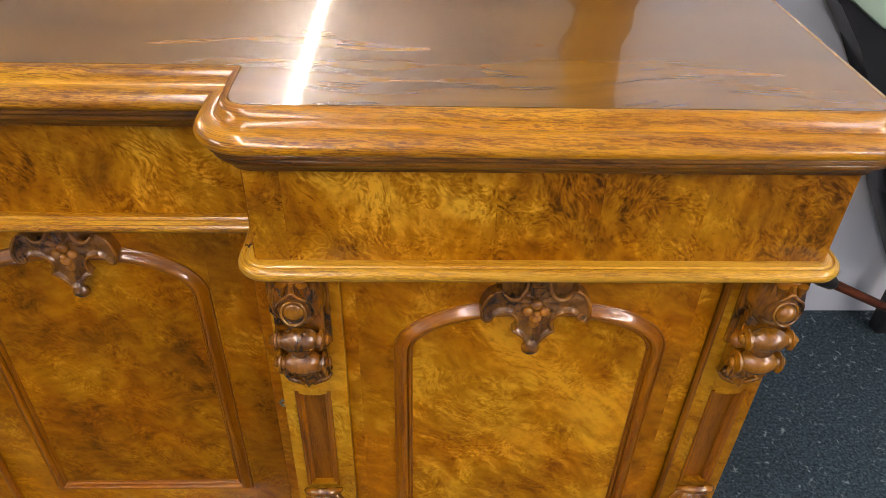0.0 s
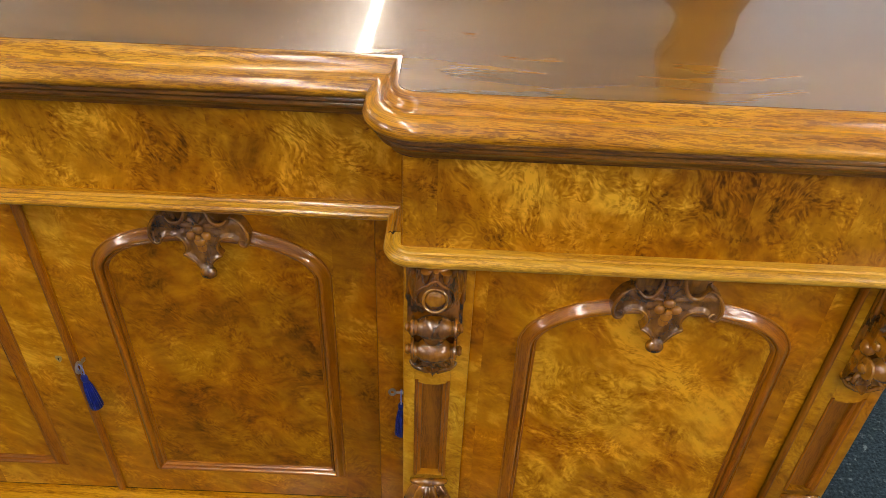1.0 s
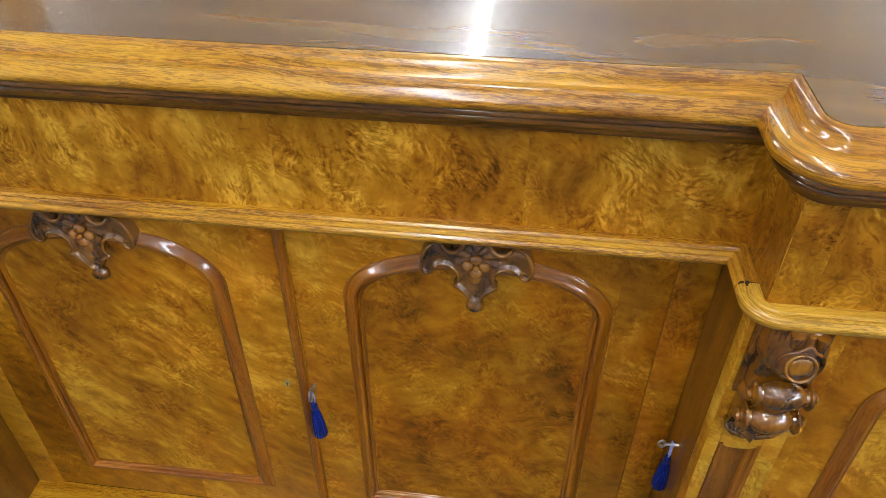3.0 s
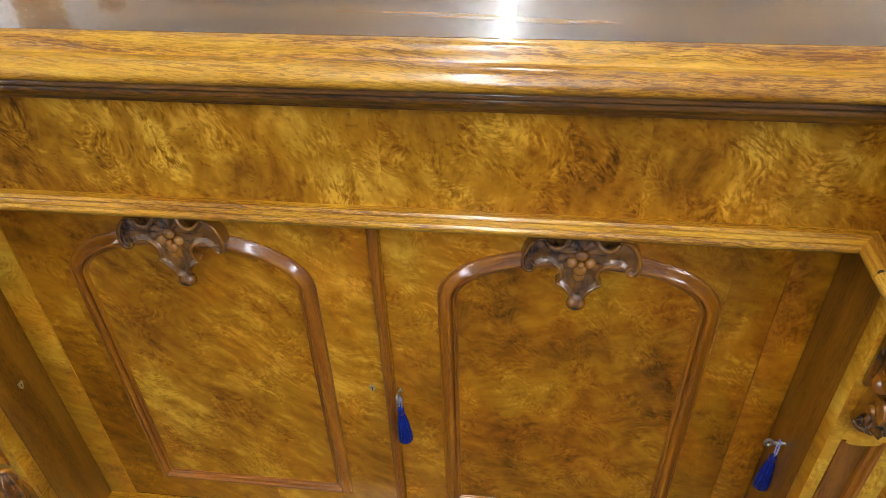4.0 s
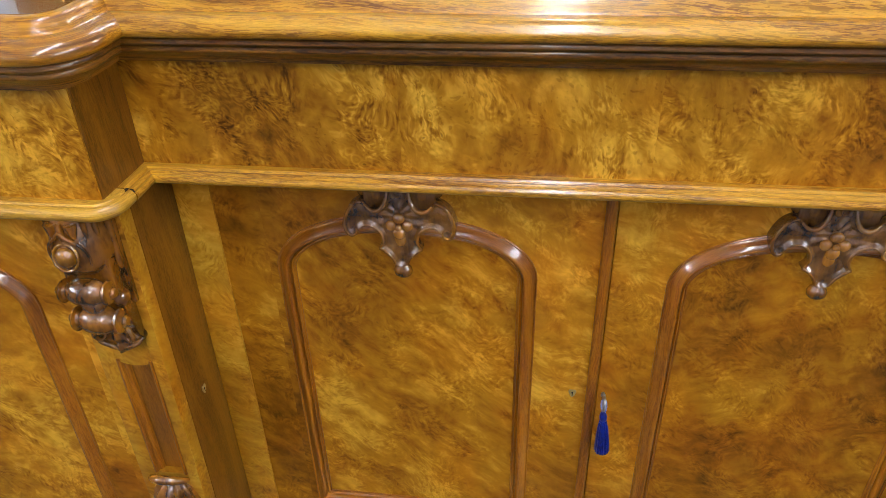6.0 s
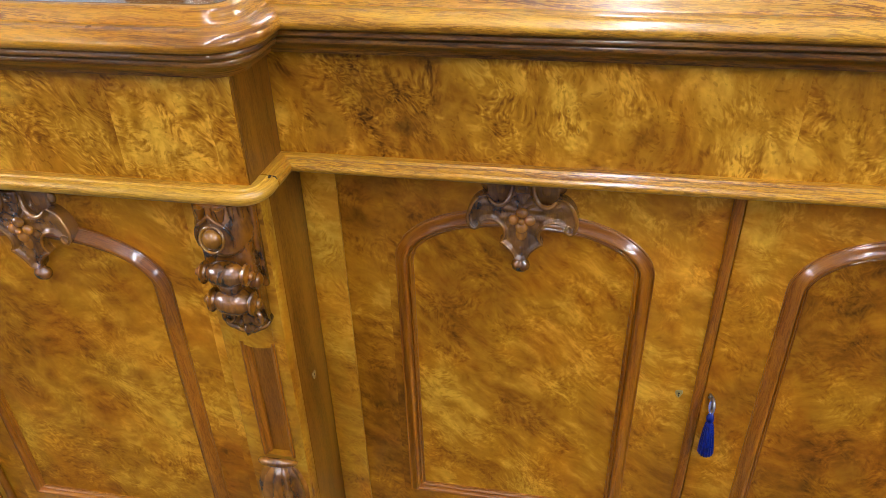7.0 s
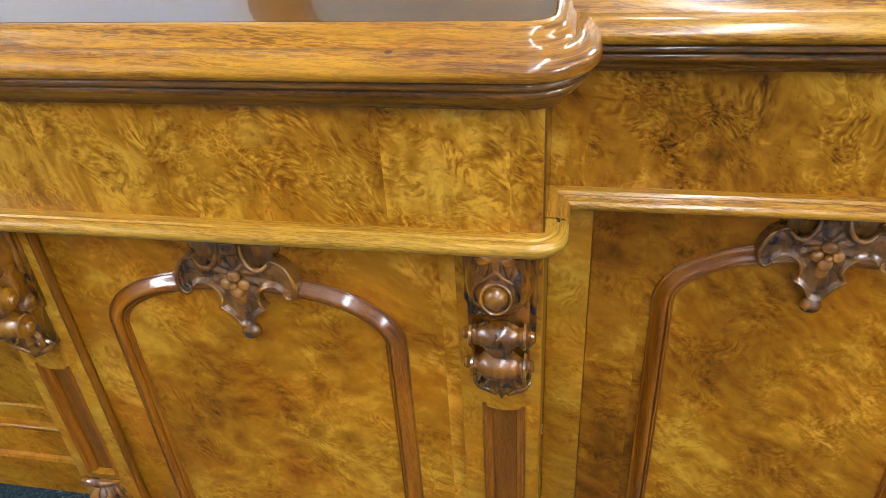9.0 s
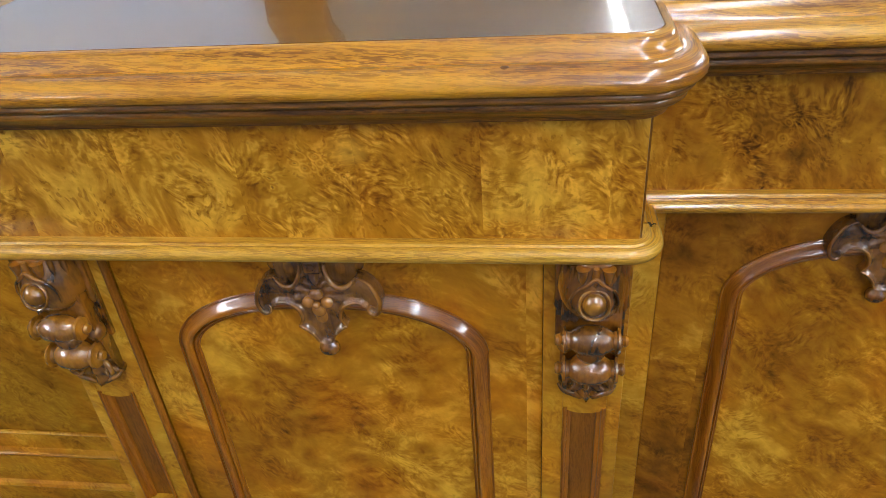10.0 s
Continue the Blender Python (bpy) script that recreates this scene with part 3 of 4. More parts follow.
# carcass, inner returns and stiles
PIL, WDOOR, CDOOR = 0.710, 0.719, 0.828
part("carcass", boxed(-IN - 0.01, IN + 0.01, CDOOR + 0.024, REAR, 0.05, 0.776), m_dark, side)
for s in (1, -1):
    x0, x1 = sorted((s * (IN + 0.013), s * (OUT - 0.013)))
    part("carcass", boxed(x0, x1, 0.745, REAR - 0.004, 0.05, 0.7755), m_dark, side)
    x0, x1 = sorted((s * IN, s * (IN + 0.013)))
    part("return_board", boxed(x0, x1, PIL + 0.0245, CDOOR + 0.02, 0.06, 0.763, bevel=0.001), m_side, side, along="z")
    x0, x1 = sorted((s * (OUT - 0.013), s * OUT))
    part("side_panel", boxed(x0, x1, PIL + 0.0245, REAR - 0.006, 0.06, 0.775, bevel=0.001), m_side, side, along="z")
    x0, x1 = sorted((s * 0.480, s * (IN - 0.0002)))
    part("stile", boxed(x0, x1, CDOOR - 0.001, CDOOR + 0.022, 0.09, 0.763, bevel=0.0006), m_door if s > 0 else m_pale, side)

# the plinth with its sloping ledge
base = plan(WING + 0.006, MID + 0.020, 0.0, 0.012, 0.012)
plinth_prof = [(-0.030, 0.0930), (0.0, 0.0915), (0.0080, 0.0890), (0.0140, 0.0835), (0.0160, 0.0770), (0.0130, 0.0715), (0.0130, 0.0680), (0.0180, 0.0665), (0.0190, 0.0640), (0.0190, 0.0), (-0.03, 0.0)]
part("plinth", sweep(bmesh.new(), base, plinth_prof, level), m_edge, side, uv=False, smooth=40)


# ---- doors ----
def arch(cx, half, z0, zs, rise, steps=20):
    """Panel outline, clockwise from the bottom corner: straight sides, shallow arch with rounded shoulders."""
    pts = [Vector((cx + half, z0)), Vector((cx - half, z0)), Vector((cx - half, (z0 + zs) / 2))]
    for i in range(2 * steps + 1):
        a = math.pi * i / (2 * steps)
        u = -math.cos(a)
        pts.append(Vector((cx + half * u, zs + rise * max(0.0, 1 - abs(u) ** 2.4) ** 0.52)))
    pts.append(Vector((cx + half, (z0 + zs) / 2)))
    return pts


BEAD = [(0.0, 0.0), (0.0, 0.0022), (0.0008, 0.0028), (0.0018, 0.0024), (0.0024, 0.0016), (0.0030, 0.0018), (0.0052, 0.0044), (0.0078, 0.0072), (0.0104, 0.0096), (0.0128, 0.0112), (0.0148, 0.0114), (0.0165, 0.0102), (0.0176, 0.0072),
        (0.0180, 0.0034), (0.0188, 0.0030), (0.0193, 0.0052), (0.0205, 0.0059), (0.0217, 0.0050), (0.0223, 0.0024), (0.0230, 0.0022), (0.0236, 0.0034), (0.0246, 0.0030), (0.0252, 0.0)]


def cartouche(y):
    """Carved crest over a panel, flower centre at the origin: dished plate with scrolled ends, thin rims, rolled scoops, flower, pendant."""
    half = [(0.0, 0.054), (0.0120, 0.054), (0.0125, 0.041), (0.0155, 0.0305), (0.0215, 0.0230), (0.0285, 0.0212), (0.0350, 0.0235), (0.0400, 0.0295), (0.0440, 0.0335), (0.0505, 0.0315), (0.0580, 0.0250), (0.0640, 0.0135),
            (0.0668, 0.0015), (0.0645, -0.0100), (0.0585, -0.0155), (0.0520, -0.0135), (0.0490, -0.0065), (0.0440, -0.0015), (0.0360, -0.0005), (0.0280, -0.0040), (0.0225, -0.0110), (0.0205, -0.0200), (0.0225, -0.0270), (0.0262, -0.0320),
            (0.0180, -0.0370), (0.0115, -0.0440), (0.0080, -0.0540), (0.0, -0.0570)]
    fine = spline([(x, z, 0) for x, z in half], 3)
    pts = [(p.x, p.y) for p in fine] + [(-p.x, p.y) for p in fine[-2:0:-1]]

    def dished(x, z, d):
        k = min(1.0, d / 0.0060)
        chisel = 0.0010 * noise.noise((x * 240.0, z * 420.0, 3.0))
        # veins fan out from the flower along the arms, and a valley runs inside the rim
        fan = math.sin(math.atan2(z - 0.012, abs(x) + 0.004) * 13.0)
        chisel += 0.0011 * fan * min(1.0, math.hypot(x, z) / 0.022) - 0.0012 * math.exp(-((d - 0.0045) / 0.0016) ** 2)
        return -y + 0.0122 - 0.0034 * k * k * (3 - 2 * k) + 0.0020 * math.exp(-(x * x + z * z) / 0.00026) + k * chisel + 0.0015 * abs(x) / 0.065

    plate = relief(bmesh.new(), pts, dished, y + 0.0045)
    for s in (1, -1):
        x0, x1 = sorted((s * 0.0105, s * 0.0430))
        box(plate, x0, x1, y - 0.0050, y + 0.0040, 0.0180, 0.0545, bevel=0.0030)
    rim = bmesh.new()
    yy = y - 0.0108
    for s in (1, -1):
        arm = spline([(s * x, yy - d, z) for x, z, d in ((0.0405, 0.0300, 0.000), (0.0440, 0.0320, 0.001), (0.0500, 0.0302, 0.002), (0.0568, 0.0240, 0.002), (0.0622, 0.0130, 0.003), (0.0648, 0.0010, 0.003), (0.0625, -0.0090, 0.003), (0.0580, -0.0132, 0.003), (0.0530, -0.0115, 0.003), (0.0515, -0.0060, 0.003), (0.0550, -0.0025, 0.002), (0.0585, -0.0050, 0.001))])
        k = len(arm)
        tube(rim, arm, [0.0009 + 0.0016 * math.sin(math.pi * min(1, i / k * 1.1)) for i in range(k)])
        low = spline([(s * x, yy - d, z) for x, z, d in ((0.0490, -0.0060, 0.0), (0.0440, -0.0012, 0.001), (0.0360, -0.0005, 0.001), (0.0280, -0.0040, 0.001), (0.0223, -0.0110, 0.001), (0.0203, -0.0200, 0.001), (0.0222, -0.0270, 0.001), (0.0255, -0.0315, 0.001))])
        tube(rim, low, [0.0010 + 0.0010 * math.sin(math.pi * i / len(low)) for i in range(len(low))])
        tail = spline([(s * x, yy - d, z) for x, z, d in ((0.0255, -0.0315, 0.001), (0.0180, -0.0362, 0.002), (0.0115, -0.0435, 0.002), (0.0075, -0.0530, 0.001))])
        tube(rim, tail, [0.0018 - 0.0005 * i / len(tail) for i in range(len(tail))])
        # rolled lip of the scoop
        scoop = spline([(s * x, yy - d, z) for x, z, d in ((0.0130, 0.0480, 0.000), (0.0132, 0.0410, 0.001), (0.0162, 0.0310, 0.003), (0.0217, 0.0240, 0.004), (0.0285, 0.0222, 0.004), (0.0346, 0.0244, 0.004), (0.0396, 0.0295, 0.002))])
        tube(rim, scoop, [0.0014 + 0.0018 * math.sin(math.pi * i / len(scoop)) for i in range(len(scoop))])
        ball(rim, s * 0.0270, y - 0.001, 0.0395, 0.0095, 0.0052, 0.0115)
        ball(rim, s * 0.0435, y + 0.001, 0.0420, 0.0070, 0.0045, 0.0090)
    box(rim, -0.0092, 0.0092, yy - 0.0040, yy + 0.004, 0.038, 0.054, bevel=0.0025)
    tube(rim, [(0.0042 * math.cos(a), yy - 0.0044, 0.0460 + 0.0042 * math.sin(a)) for a in (2 * math.pi * i / 14 for i in range(14))], 0.0014, 6, closed=True)
    berry = bmesh.new()
    for a, r, w, h in ((90, 0.0104, 0.0078, 0.0070), (0, 0.0098, 0.0068, 0.0072), (180, 0.0098, 0.0068, 0.0072), (270, 0.0102, 0.0078, 0.0080)):
        c, s = math.cos(radians(a)), math.sin(radians(a))
        ball(berry, r * c, yy - 0.0028, 0.002 + r * s, w, 0.0050, h)
    ball(berry, 0, yy - 0.0070, 0.002, 0.0042)
    ball(berry, 0, yy + 0.001, -0.0190, 0.0070, 0.0030, 0.0100)
    drop = bmesh.new()
    lathe(drop, [(-0.0098, 0.0015), (-0.0088, 0.0066), (-0.0050, 0.0102), (0.0, 0.0110), (0.0046, 0.0096), (0.0076, 0.0064), (0.0092, 0.0060), (0.0110, 0.0072), (0.0130, 0.0070)], pose(0, y - 0.0040, -0.0670) @ Matrix.Diagonal((1.05, 0.85, 1, 1)), 18)
    return plate, rim, berry, drop


def door(cx, x0, x1, yd, panel_cx, half, label):
    d = part("door", boxed(x0, x1, yd, yd + 0.022, 0.097, 0.7625, bevel=0.0012), m_door, side, label)
    line = arch(panel_cx, half, 0.160, 0.615, 0.083)
    inner = arch(panel_cx, half - 0.0245, 0.1845, 0.6120, 0.0625)
    out = lambda x, z, h: (x, yd - h, z)
    part("panel", slab(bmesh.new(), [tuple(p) for p in inner], lambda x, z: (x, yd + 0.002, z), lambda x, z: (x, yd - 0.0012, z)), m_panel, d, "burr veneered field")
    # the line runs clockwise seen from the front, so the profile grows inwards with its sign turned
    part("panel_moulding", sweep(bmesh.new(), line, [(-w, h) for w, h in BEAD], out, closed=True), m_bead, d, "reddish rounded panel moulding", uv=False, smooth=45)
    plate, rim, berry, drop = cartouche(-0.0025)
    for name, bm, mat in (("cartouche", plate, m_ground), ("scroll_rim", rim, m_rim), ("flower", berry, m_berry), ("pendant", drop, m_carved)):
        ob = part(name, bm, mat, d, smooth=50)
        ob.location = (cx, yd, 0.6905)
        ob.scale = (1.02, 1.0, 1.0)
    return d


SPLIT = 0.011
door(-0.2435, -0.4794, SPLIT - 0.0004, CDOOR, -0.2430, 0.1660, "closed arched burr walnut cupboard door")
door(0.2465, SPLIT + 0.0004, 0.4795, CDOOR, 0.2475, 0.1700, "closed arched burr walnut cupboard door")
door(-0.8455, -1.0755, -0.6130, WDOOR, -0.8480, 0.1775, "closed arched burr walnut cupboard door")
door(0.8480, 0.6130, 1.0755, WDOOR, 0.8495, 0.1755, "closed arched burr walnut cupboard door")
# bead that covers the meeting edge of the middle doors
bead = sweep(bmesh.new(), [Vector((SPLIT - 0.0145, 0.76)), Vector((SPLIT - 0.0145, 0.098))], [(0.0, -0.001), (0.0, 0.003), (0.002, 0.0058), (0.0065, 0.0068), (0.0110, 0.0058), (0.0130, 0.003), (0.0130, -0.001)], lambda x, z, h: (x, CDOOR - h, z))
part("meeting_bead", bead, m_bead, side, uv=False, smooth=50)

# ---- pilasters with carved corbels and shell feet ----
def corbel(dome):
    """Carved console centred on x = 0, its back at y = 0: the body, a ringed cabochon, two turned spindles, a hanging leaf."""
    bm = bmesh.new()
    prof = [(0.0, 0.7635), (0.0, 0.580), (0.006, 0.584), (0.012, 0.596), (0.017, 0.612), (0.021, 0.637), (0.026, 0.668), (0.026, 0.7635)]
    slab(bm, prof, lambda a, z: (-0.0290, -a, z), lambda a, z: (0.0290, -a, z))
    bmesh.ops.bevel(bm, geom=list(bm.edges), offset=0.0035, segments=2, affect="EDGES", profile=0.5)
    box(bm, -0.0345, 0.0345, -0.007, 0.0, 0.640, 0.7635, bevel=0.002)
    # bulging apron, round-bottomed
    bulge = pose(0, -0.012, 0) @ Matrix.Diagonal((0.0345, 0.0390, 1, 1))
    lathe(bm, [(0.688, 0.10), (0.691, 0.42), (0.698, 0.66), (0.707, 0.84), (0.717, 0.95), (0.727, 0.98), (0.737, 0.95), (0.746, 0.89), (0.754, 0.82), (0.7640, 0.76), (0.7690, 0.74)], bulge, 28)
    for s in (1, -1):
        # side roll in its groove
        lathe(bm, [(0.692, 0.002), (0.699, 0.0048), (0.712, 0.0036), (0.7635, 0.0042)], pose(s * 0.0320, -0.011, 0), 10)
        lathe(bm, [(0.700, 0.0008), (0.708, 0.0030), (0.7635, 0.0034)], pose(s * 0.0262, -0.0255, 0), 10)
        lathe(bm, [(0.728, 0.0006), (0.736, 0.0026), (0.7635, 0.0034)], pose(s * 0.0200, -0.0345, 0), 10)
        # flutes under the moulding
        lathe(bm, [(0.744, 0.0008), (0.750, 0.0040), (0.7635, 0.0066)], pose(s * 0.0115, -0.0420, 0), 12)
        ball(bm, s * 0.024, -0.016, 0.655, 0.010, 0.012, 0.012)
    lathe(bm, [(0.742, 0.0005), (0.749, 0.0034), (0.756, 0.0042), (0.7660, 0.003)], pose(0, -0.0450, 0), 10)
    # pointed border that frames the cabochon like a heart turned over
    heart = spline([(x * 1.12, y - 0.002, z) for x, y, z in ((-0.0185, -0.040, 0.714), (-0.0195, -0.041, 0.728), (-0.0150, -0.044, 0.741), (-0.0065, -0.0465, 0.749), (0.0, -0.047, 0.756), (0.0065, -0.0465, 0.749), (0.0150, -0.044, 0.741), (0.0195, -0.041, 0.728), (0.0185, -0.040, 0.714))])
    tube(bm, heart, [0.0010 + 0.0012 * math.sin(math.pi * i / (len(heart) - 1)) for i in range(len(heart))])
    ball(bm, 0, -0.033, 0.655, 0.0140, 0.0115, 0.0120)
    yield "corbel", bm
    bm = bmesh.new()
    tilt = pose(0, -0.0495, 0.7275, 76)
    tube(bm, [tilt @ Vector((0.0138 * math.cos(a), 0.0150 * math.sin(a), 0.0)) for a in (2 * math.pi * i / 24 for i in range(24))], 0.0018, closed=True)
    ball(bm, 0, -0.0485 if dome else -0.0470, 0.7275, 0.0116, 0.0100 if dome else 0.0045, 0.0124)
    yield "cabochon", bm
    for z, y, k in ((0.6755, -0.0375, 1.12), (0.6335, -0.0325, 1.22)):
        bm = bmesh.new()
        arm = [(0.0350, 0.0012), (0.0346, 0.0040), (0.0318, 0.0056), (0.0290, 0.0044), (0.0276, 0.0066), (0.0270, 0.0116), (0.0246, 0.0124), (0.0234, 0.0088), (0.0205, 0.0080), (0.0170, 0.0104), (0.0105, 0.0132), (0.0, 0.0142)]
        lathe(bm, [(-t, r * k) for t, r in arm] + [(t, r * k) for t, r in arm[-2::-1]], pose(0, y, z, 0, 90, 0), 18)
        yield "spindle", bm
    # two curling leaves parted by a rib
    half = [(0.0, 0.620), (0.0240, 0.620), (0.0275, 0.610), (0.0255, 0.600), (0.0300, 0.591), (0.0265, 0.583), (0.0180, 0.580), (0.0110, 0.573), (0.0040, 0.566), (0.0, 0.563)]
    fine = spline([(x, z, 0) for x, z in half], 3)
    pts = [(p.x, p.y) for p in fine] + [(-p.x, p.y) for p in fine[-2:0:-1]]

    def blade(x, z, d):
        k = min(1.0, d / 0.005)
        rib = math.exp(-(x / 0.0032) ** 2)
        vein = 0.5 + 0.5 * math.sin((z - 0.56) * 420.0 + abs(x) * 300.0)
        return 0.004 + 0.0075 * k + 0.0060 * rib * k + 0.0025 * k * vein + 0.10 * max(0.0, z - 0.59)

    bm = relief(bmesh.new(), pts, blade, -0.0002)
    for s in (1, -1):
        lobe = spline([(s * 0.0130, -0.015, 0.614), (s * 0.0215, -0.019, 0.607), (s * 0.0240, -0.020, 0.597), (s * 0.0190, -0.018, 0.590), (s * 0.0140, -0.016, 0.594), (s * 0.0150, -0.015, 0.600)])
        tube(bm, lobe, [0.0036 - 0.0018 * i / len(lobe) for i in range(len(lobe))])
        tip = spline([(s * 0.0300, -0.010, 0.591), (s * 0.0240, -0.014, 0.585), (s * 0.0150, -0.014, 0.580), (s * 0.0060, -0.012, 0.572)])
        tube(bm, tip, [0.0016 + 0.0018 * math.sin(math.pi * i / len(tip)) for i in range(len(tip))])
    yield "leaf_carving", bm


def foot():
    """Fluted shell at the pilaster's base under a curved lip."""
    bm = bmesh.new()
    prof = [(-0.060, 0.004), (-0.054, 0.017), (-0.038, 0.028), (-0.012, 0.035), (0.014, 0.035), (0.040, 0.028), (0.056, 0.015), (0.060, 0.002)]
    lathe(bm, prof, pose(0, 0.004, 0.268) @ Matrix.Diagonal((1, 0.85, 1, 1)), 66, 0.15, 11)
    lip = [(0.0255 * math.cos(a), -0.006 - 0.014 * math.sin(a), 0.334 + 0.012 * math.sin(a)) for a in (math.pi * i / 14 for i in range(15))]
    tube(bm, lip, [0.0035 + 0.003 * math.sin(math.pi * i / 14) for i in range(15)])
    box(bm, -0.036, 0.036, -0.006, 0.0, 0.097, 0.180, bevel=0.002)
    return bm


def pilaster(x0, x1, dome):
    cx, w = (x0 + x1) / 2, 0.0235
    cx += math.copysign(0.0035, cx) * (1 if abs(cx) > 0.9 else -1)
    z0, z1, top, low = 0.0925, 0.7633, 0.556, 0.338
    frame_bm = bmesh.new()
    box(frame_bm, x0, cx - w, PIL, PIL + 0.024, z0, z1, bevel=0.0012)
    box(frame_bm, cx + w, x1, PIL, PIL + 0.024, z0, z1, bevel=0.0012)
    arc = [(cx + w * math.cos(a), top - 0.011 - 0.010 * math.sin(a)) for a in (math.pi * i / 10 for i in range(11))]
    slab(frame_bm, [(cx + w, z1)] + arc + [(cx - w, z1)], lambda x, z: (x, PIL + 0.0006, z), lambda x, z: (x, PIL + 0.023, z))
    box(frame_bm, cx - w, cx + w, PIL + 0.0006, PIL + 0.023, z0, low)
    p = part("pilaster", frame_bm, m_pale, side, "burr walnut pilaster with carved corbel and foot")
    part("sunk_panel", boxed(cx - w - 0.001, cx + w + 0.001, PIL + 0.011, PIL + 0.02, low - 0.002, top), m_recess, p, "sunk reddish walnut strip", along="z")
    for s in (1, -1):
        line = [Vector((cx + s * w, low)), Vector((cx + s * w, top - 0.012))]
        strip = sweep(bmesh.new(), line, [(0.0, -0.0105), (0.0, 0.0010), (s * 0.0022, 0.0018), (s * 0.0044, 0.0004), (s * 0.0052, -0.0040), (s * 0.0075, -0.0048), (s * 0.0094, -0.0062), (s * 0.0102, -0.0105)], lambda x, z, h: (x, PIL - h, z))
        part("fillet", strip, m_bead, p, uv=False)
    outer = abs(cx) > 0.9
    for name, bm in corbel(dome):
        part(name, bm, {"cabochon": m_worn, "corbel": m_carved if outer else m_body}.get(name, m_worn if outer else m_carved), p, smooth=45).location = (cx, PIL, 0)
    ob = part("shell_foot", foot(), m_rim, p, smooth=45)
    ob.location = (cx, PIL, 0)


for x0, x1, dome in ((IN, 0.6125, False), (1.0795, OUT, True), (-0.6125, -IN, True), (-OUT, -1.0795, True)):
    pilaster(x0, x1, dome)

for k in (1, -1):
    bead = sweep(bmesh.new(), [Vector((k * 1.0790 - 0.0028, 0.7625)), Vector((k * 1.0790 - 0.0028, 0.097))], [(0.0, -0.006), (0.0, 0.0012), (0.0012, 0.0030), (0.0028, 0.0036), (0.0044, 0.0030), (0.0056, 0.0012), (0.0056, -0.006)], lambda x, z, h: (x, PIL + 0.002 - h, z))
    part("door_bead", bead, m_recess, side, uv=False, smooth=50)

# ---- wall mirror behind the sideboard ----
mirror = thing("wall_mirror", "large wall mirror in a shaped walnut frame", "mirror", at=(0, BACK, 0))
for s in (1, -1):
    pts = [(0.950, 0.99), (1.165, 0.99), (1.150, 1.07), (1.134, 1.10), (1.119, 1.13), (1.120, 1.172), (1.106, 1.203), (1.108, 1.30), (1.105, 2.02), (1.010, 2.02), (1.006, 1.30), (0.988, 1.235), (0.990, 1.212), (1.010, 1.183), (1.014, 1.150), (1.000, 1.128), (0.968, 1.104), (0.952, 1.060)]
    part("frame_side", slab(bmesh.new(), [(s * x, z) for x, z in pts], lambda x, z: (x, -0.035, z), lambda x, z: (x, -0.001, z)), m_frame, mirror, along="z")
part("frame_top", boxed(-1.105, 1.105, -0.034, -0.001, 2.021, 2.10, bevel=0.006), m_frame, mirror)
part("frame_bottom", boxed(-0.949, 0.949, -0.034, -0.001, 0.99, 1.03, bevel=0.006), m_frame, mirror)
part("glass", boxed(-1.032, 1.032, -0.012, -0.002, 1.0, 2.03), m_mirror, mirror, "silvered mirror plate", smooth=0)

# ---- locks and keys ----
def escutcheon(x, y, z, rz):
    e = part("escutcheon", slab(bmesh.new(), [(0.0045, 0.007), (0.0055, 0.003), (0.003, -0.004), (0.0, -0.0075), (-0.003, -0.004), (-0.0055, 0.003), (-0.0045, 0.007)], lambda a, b: (a, 0.001, b), lambda a, b: (a * 0.9, -0.0012, b * 0.9)), m_brass, side, "small shield-shaped keyhole plate", smooth=0)
    e.matrix_basis = pose(x, y, z, 0, 0, rz)
    bm = bmesh.new()
    ball(bm, 0, -0.0012, 0.002, 0.0013, 0.0004, 0.0013, 8)
    box(bm, -0.0005, 0.0005, -0.0016, -0.0008, -0.0035, 0.002)
    part("keyhole", bm, m_dark, e, smooth=0)


escutcheon(-0.0215, CDOOR, 0.4285, 0)
escutcheon(-IN, 0.778, 0.4350, 90)


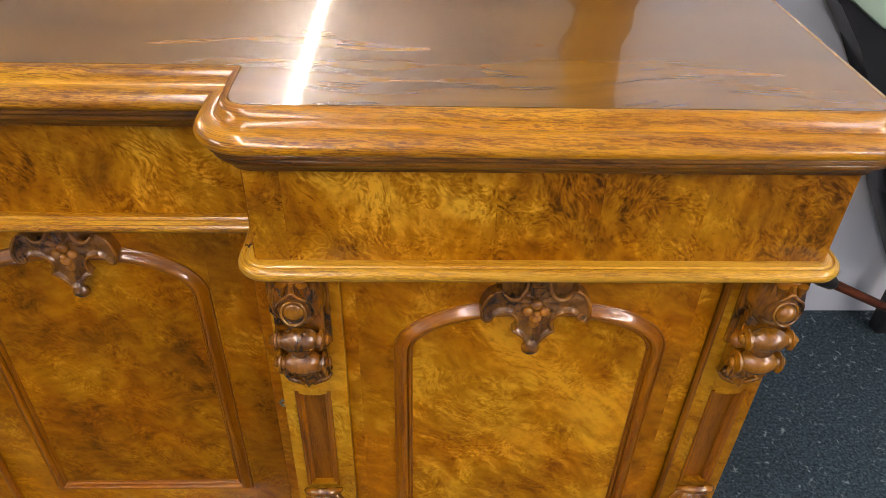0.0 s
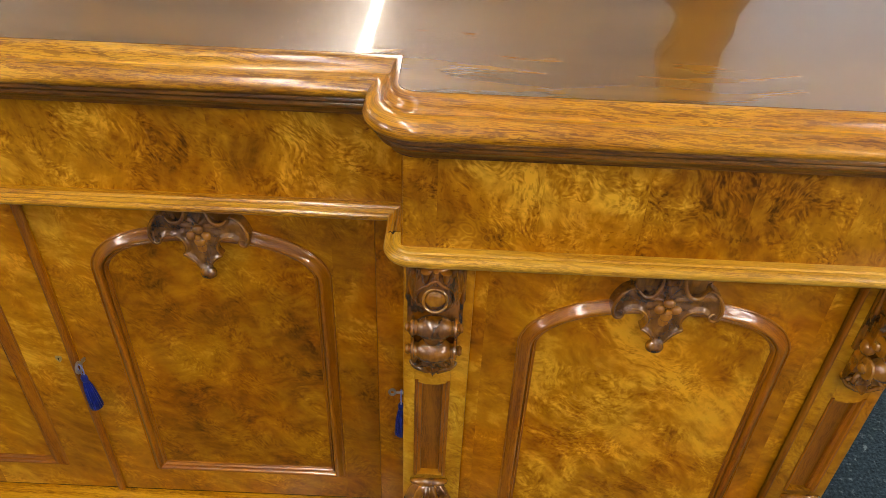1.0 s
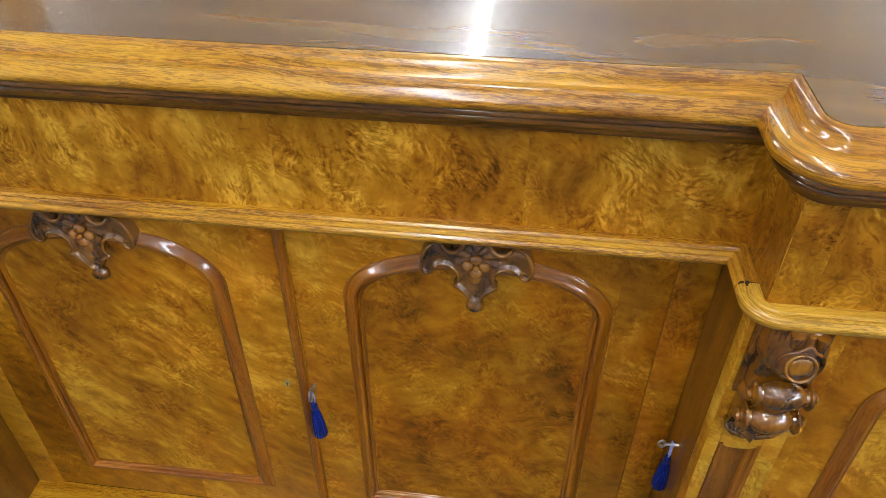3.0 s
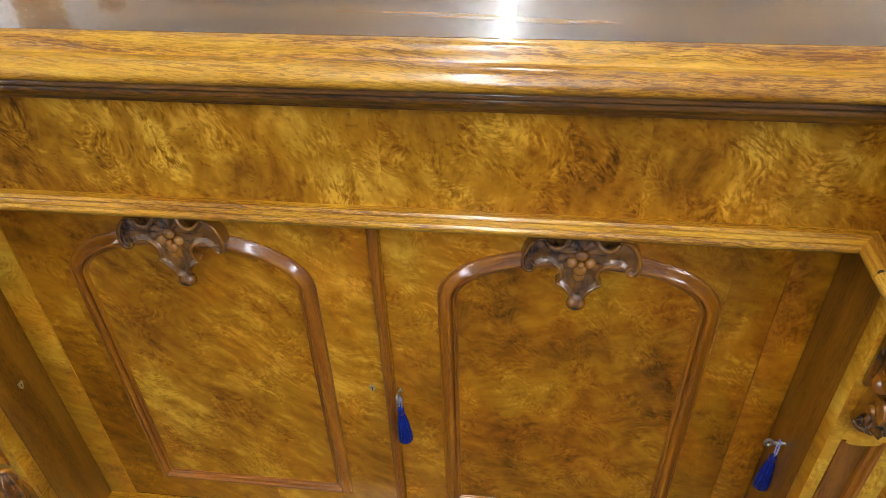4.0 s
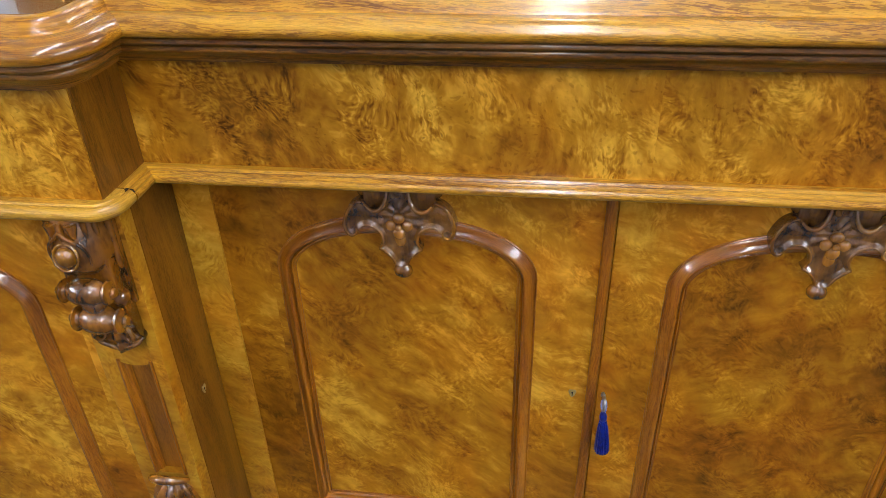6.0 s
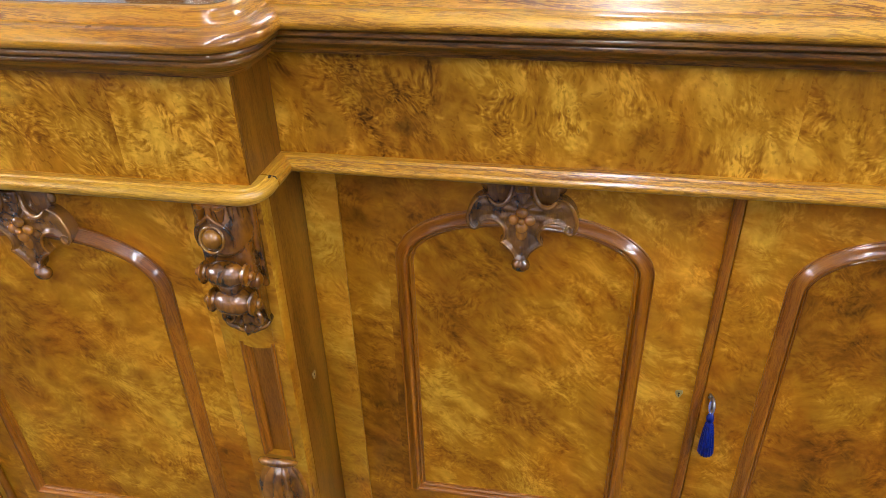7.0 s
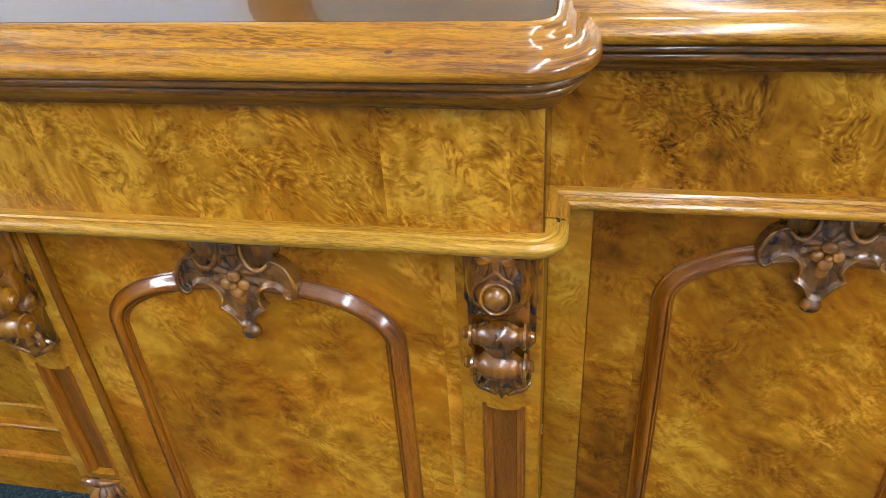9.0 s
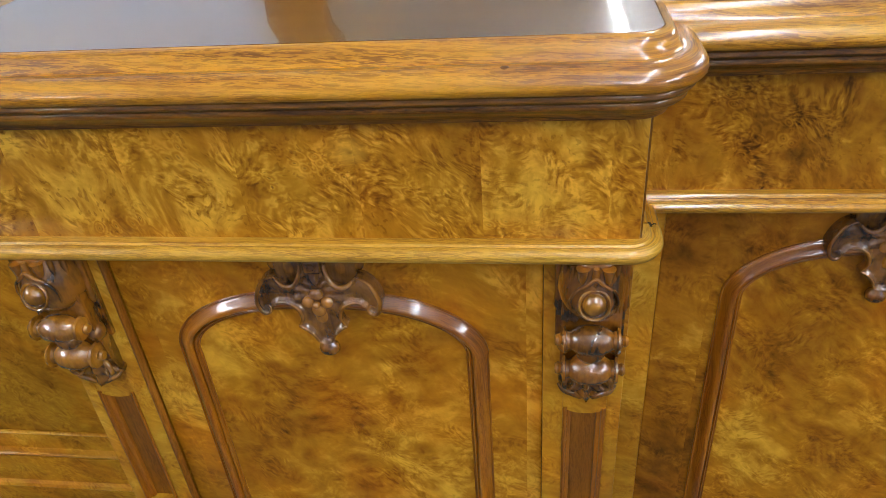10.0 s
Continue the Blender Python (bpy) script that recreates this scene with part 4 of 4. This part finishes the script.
def key_with_tassel(label, m, length, hang, lean, ring, drop):
    k = thing("key_with_tassel", label, "key", "keys in the locks")
    k.matrix_basis = m
    bm = bmesh.new()
    lathe(bm, [(-0.006, 0.0022), (length * 0.35, 0.0022), (length * 0.36, 0.0034), (length * 0.42, 0.0034), (length * 0.43, 0.0022), (length, 0.0022)], pose(0, 0, 0, 90), 10)
    part("shank", bm, m_nickel, k)
    bm = bmesh.new()
    tube(bm, [(0.0, -length - 0.8 * ring + 0.8 * ring * math.cos(a), ring * math.sin(a)) for a in (2 * math.pi * i / 20 for i in range(20))], 0.0020, closed=True)
    part("bow", bm, m_nickel, k, "oval key bow")
    tip = Vector((0, -hang, 0.001))
    bm = bmesh.new()
    tube(bm, spline([(0.0028, tip.y, 0.003), (0.0040, tip.y, -0.008), (0.001 + lean * 0.3, tip.y, -0.020), (-0.0026, tip.y, -0.008), (-0.0028, tip.y, 0.003), (0, tip.y, 0.0045), (0.0028, tip.y, 0.003)], 6), 0.0011)
    for v in bm.verts:
        v.co.z = v.co.z * drop / 0.020 if v.co.z < 0 else v.co.z
    part("cord", bm, m_cord, k, "looped pale blue cord")
    bm = bmesh.new()
    axis = Matrix.Translation((lean * 0.3, tip.y, 0.001 - drop)) @ pose(0, 0, 0, 0, 180 - math.degrees(math.atan(lean / 0.07)), 0)
    lathe(bm, [(-0.003, 0.0012), (0.0, 0.0038), (0.005, 0.0052), (0.010, 0.0050), (0.0135, 0.0036)], axis, 14)
    part("knot", bm, m_silk, k)
    bm = bmesh.new()
    lathe(bm, [(0.0132, 0.0034), (0.016, 0.0050), (0.030, 0.0072), (0.052, 0.0090), (0.070, 0.0101), (0.0725, 0.0085)], axis, 60, 0.07, 15)
    part("skirt", bm, m_silk, k, "blue silk fringe")
    return k


key_with_tassel("nickel key in the door lock with a hanging royal-blue tassel", pose(0.0195, CDOOR, 0.4330), 0.013, 0.019, 0.004, 0.0095, 0.020)
key_with_tassel("nickel key in the side lock with a hanging royal-blue tassel", pose(IN, 0.782, 0.4370, 0, 0, -90), 0.017, 0.008, -0.002, 0.0055, 0.027)

# ---- next piece: a lower cabinet standing beside ----
nb = thing("walnut_cabinet", "golden walnut cabinet with a stepped plinth beside the sideboard", "cabinet")
NY, NX0, NX1 = 0.925, -2.75, -1.215
part("body", boxed(NX0, NX1, NY, 1.40, 0.10, 0.86, bevel=0.002), m_neighbour, nb)
part("cabinet_top", boxed(NX0 - 0.02, NX1 + 0.015, NY - 0.025, 1.41, 0.861, 0.89, bevel=0.006), m_edge, nb)
line = [Vector((NX1, 1.40)), Vector((NX1, NY)), Vector((NX0, NY)), Vector((NX0, 1.40))]
part("base_moulding", sweep(bmesh.new(), line, [(0.001, 0.2190), (0.0050, 0.2185), (0.0070, 0.2165), (0.0060, 0.2145), (0.0030, 0.2135), (0.0035, 0.1920), (0.0060, 0.1790), (0.0150, 0.1760), (0.0180, 0.1735), (0.0170, 0.1700), (0.0120, 0.166), (0.001, 0.166)], level), m_neighbour, nb, uv=False, smooth=18)
part("plinth", sweep(bmesh.new(), line, [(0.001, 0.165), (0.016, 0.165), (0.017, 0.103), (0.023, 0.100), (0.026, 0.095), (0.024, 0.092), (0.020, 0.0), (0.001, 0.0)], level), m_neighbour, nb, uv=False, smooth=18)

# ---- things by the far end ----
stick = thing("walking_stick", "dark mahogany stick with a black upper end leaning on the sideboard", "stick", at=(2.09, 1.33, 0.0))
def on_stick(k):
    return (-0.90 * k, -0.06 * k, 0.011 + 0.46 * k)
bm = bmesh.new()
tube(bm, [on_stick(k) for k in (0.0, 0.25, 0.49)], [0.009, 0.0105, 0.0115], 12)
part("shaft", bm, m_mahogany, stick)
bm = bmesh.new()
tube(bm, [on_stick(k) for k in (0.485, 0.495, 0.53, 0.56, 0.99)], [0.012, 0.017, 0.019, 0.015, 0.014], 12)
part("handle", bm, m_black, stick, "black upper end")

seat = thing("armchair", "black upholstered chair with a pale green throw", "chair", at=(1.95, 1.36, 0.0))
bm = bmesh.new()
slab(bm, [(-0.545, 0.91), (-0.475, 0.848), (-0.41, 0.768), (-0.335, 0.69), (-0.235, 0.43), (-0.10, 0.21), (0.45, 0.21), (0.45, 0.90)], lambda x, z: (x, 0.0, z), lambda x, z: (x, 0.085, z))
bmesh.ops.bevel(bm, geom=list(bm.edges), offset=0.02, segments=3, affect="EDGES", profile=0.5)
part("back", bm, m_black, seat)
for x in (-0.05, 0.40):
    part("leg", boxed(x - 0.02, x + 0.02, 0.02, 0.06, 0.0, 0.225, bevel=0.004), m_black, seat)
bm = bmesh.new()
slab(bm, [(-0.525, 0.925), (-0.47, 0.862), (-0.385, 0.806), (0.46, 0.70), (0.46, 0.925)], lambda x, z: (x, -0.012, z), lambda x, z: (x, 0.10, z))
bmesh.ops.bevel(bm, geom=list(bm.edges), offset=0.01, segments=2, affect="EDGES", profile=0.5)
part("throw", bm, m_green, seat, "pale green cloth")

# ---- tall furniture across the shop, which shows in the mirror and so in the polished top ----
def cupboard(x0, x1, y, height, deep):
    c = thing("tall_cupboard", "tall plain brown wooden cupboard standing across the shop", "cupboard", "tall cupboards", at=((x0 + x1) / 2, y, 0.0))
    w = (x1 - x0) / 2
    part("body", boxed(-w, w, -deep, -0.012, 0.08, height - 0.08, bevel=0.004), m_frame, c)
    part("plinth", boxed(-w - 0.008, w + 0.008, -deep - 0.005, 0.0, 0.0, 0.079, bevel=0.004), m_frame, c)
    part("cornice", boxed(-w - 0.015, w + 0.015, -deep - 0.01, 0.012, height - 0.079, height, bevel=0.008), m_frame, c)
    part("door", boxed(-w + 0.012, w - 0.012, -0.0115, 0.002, 0.10, height - 0.10, bevel=0.002), m_frame, c)
    bm = bmesh.new()
    ball(bm, w - 0.035, 0.012, 1.05, 0.012)
    part("knob", bm, m_brass, c)
    return c


cupboard(-3.19, -3.03, -1.5, 2.75, 0.30)
cupboard(-3.22, -3.09, -2.5, 2.75, 0.12)
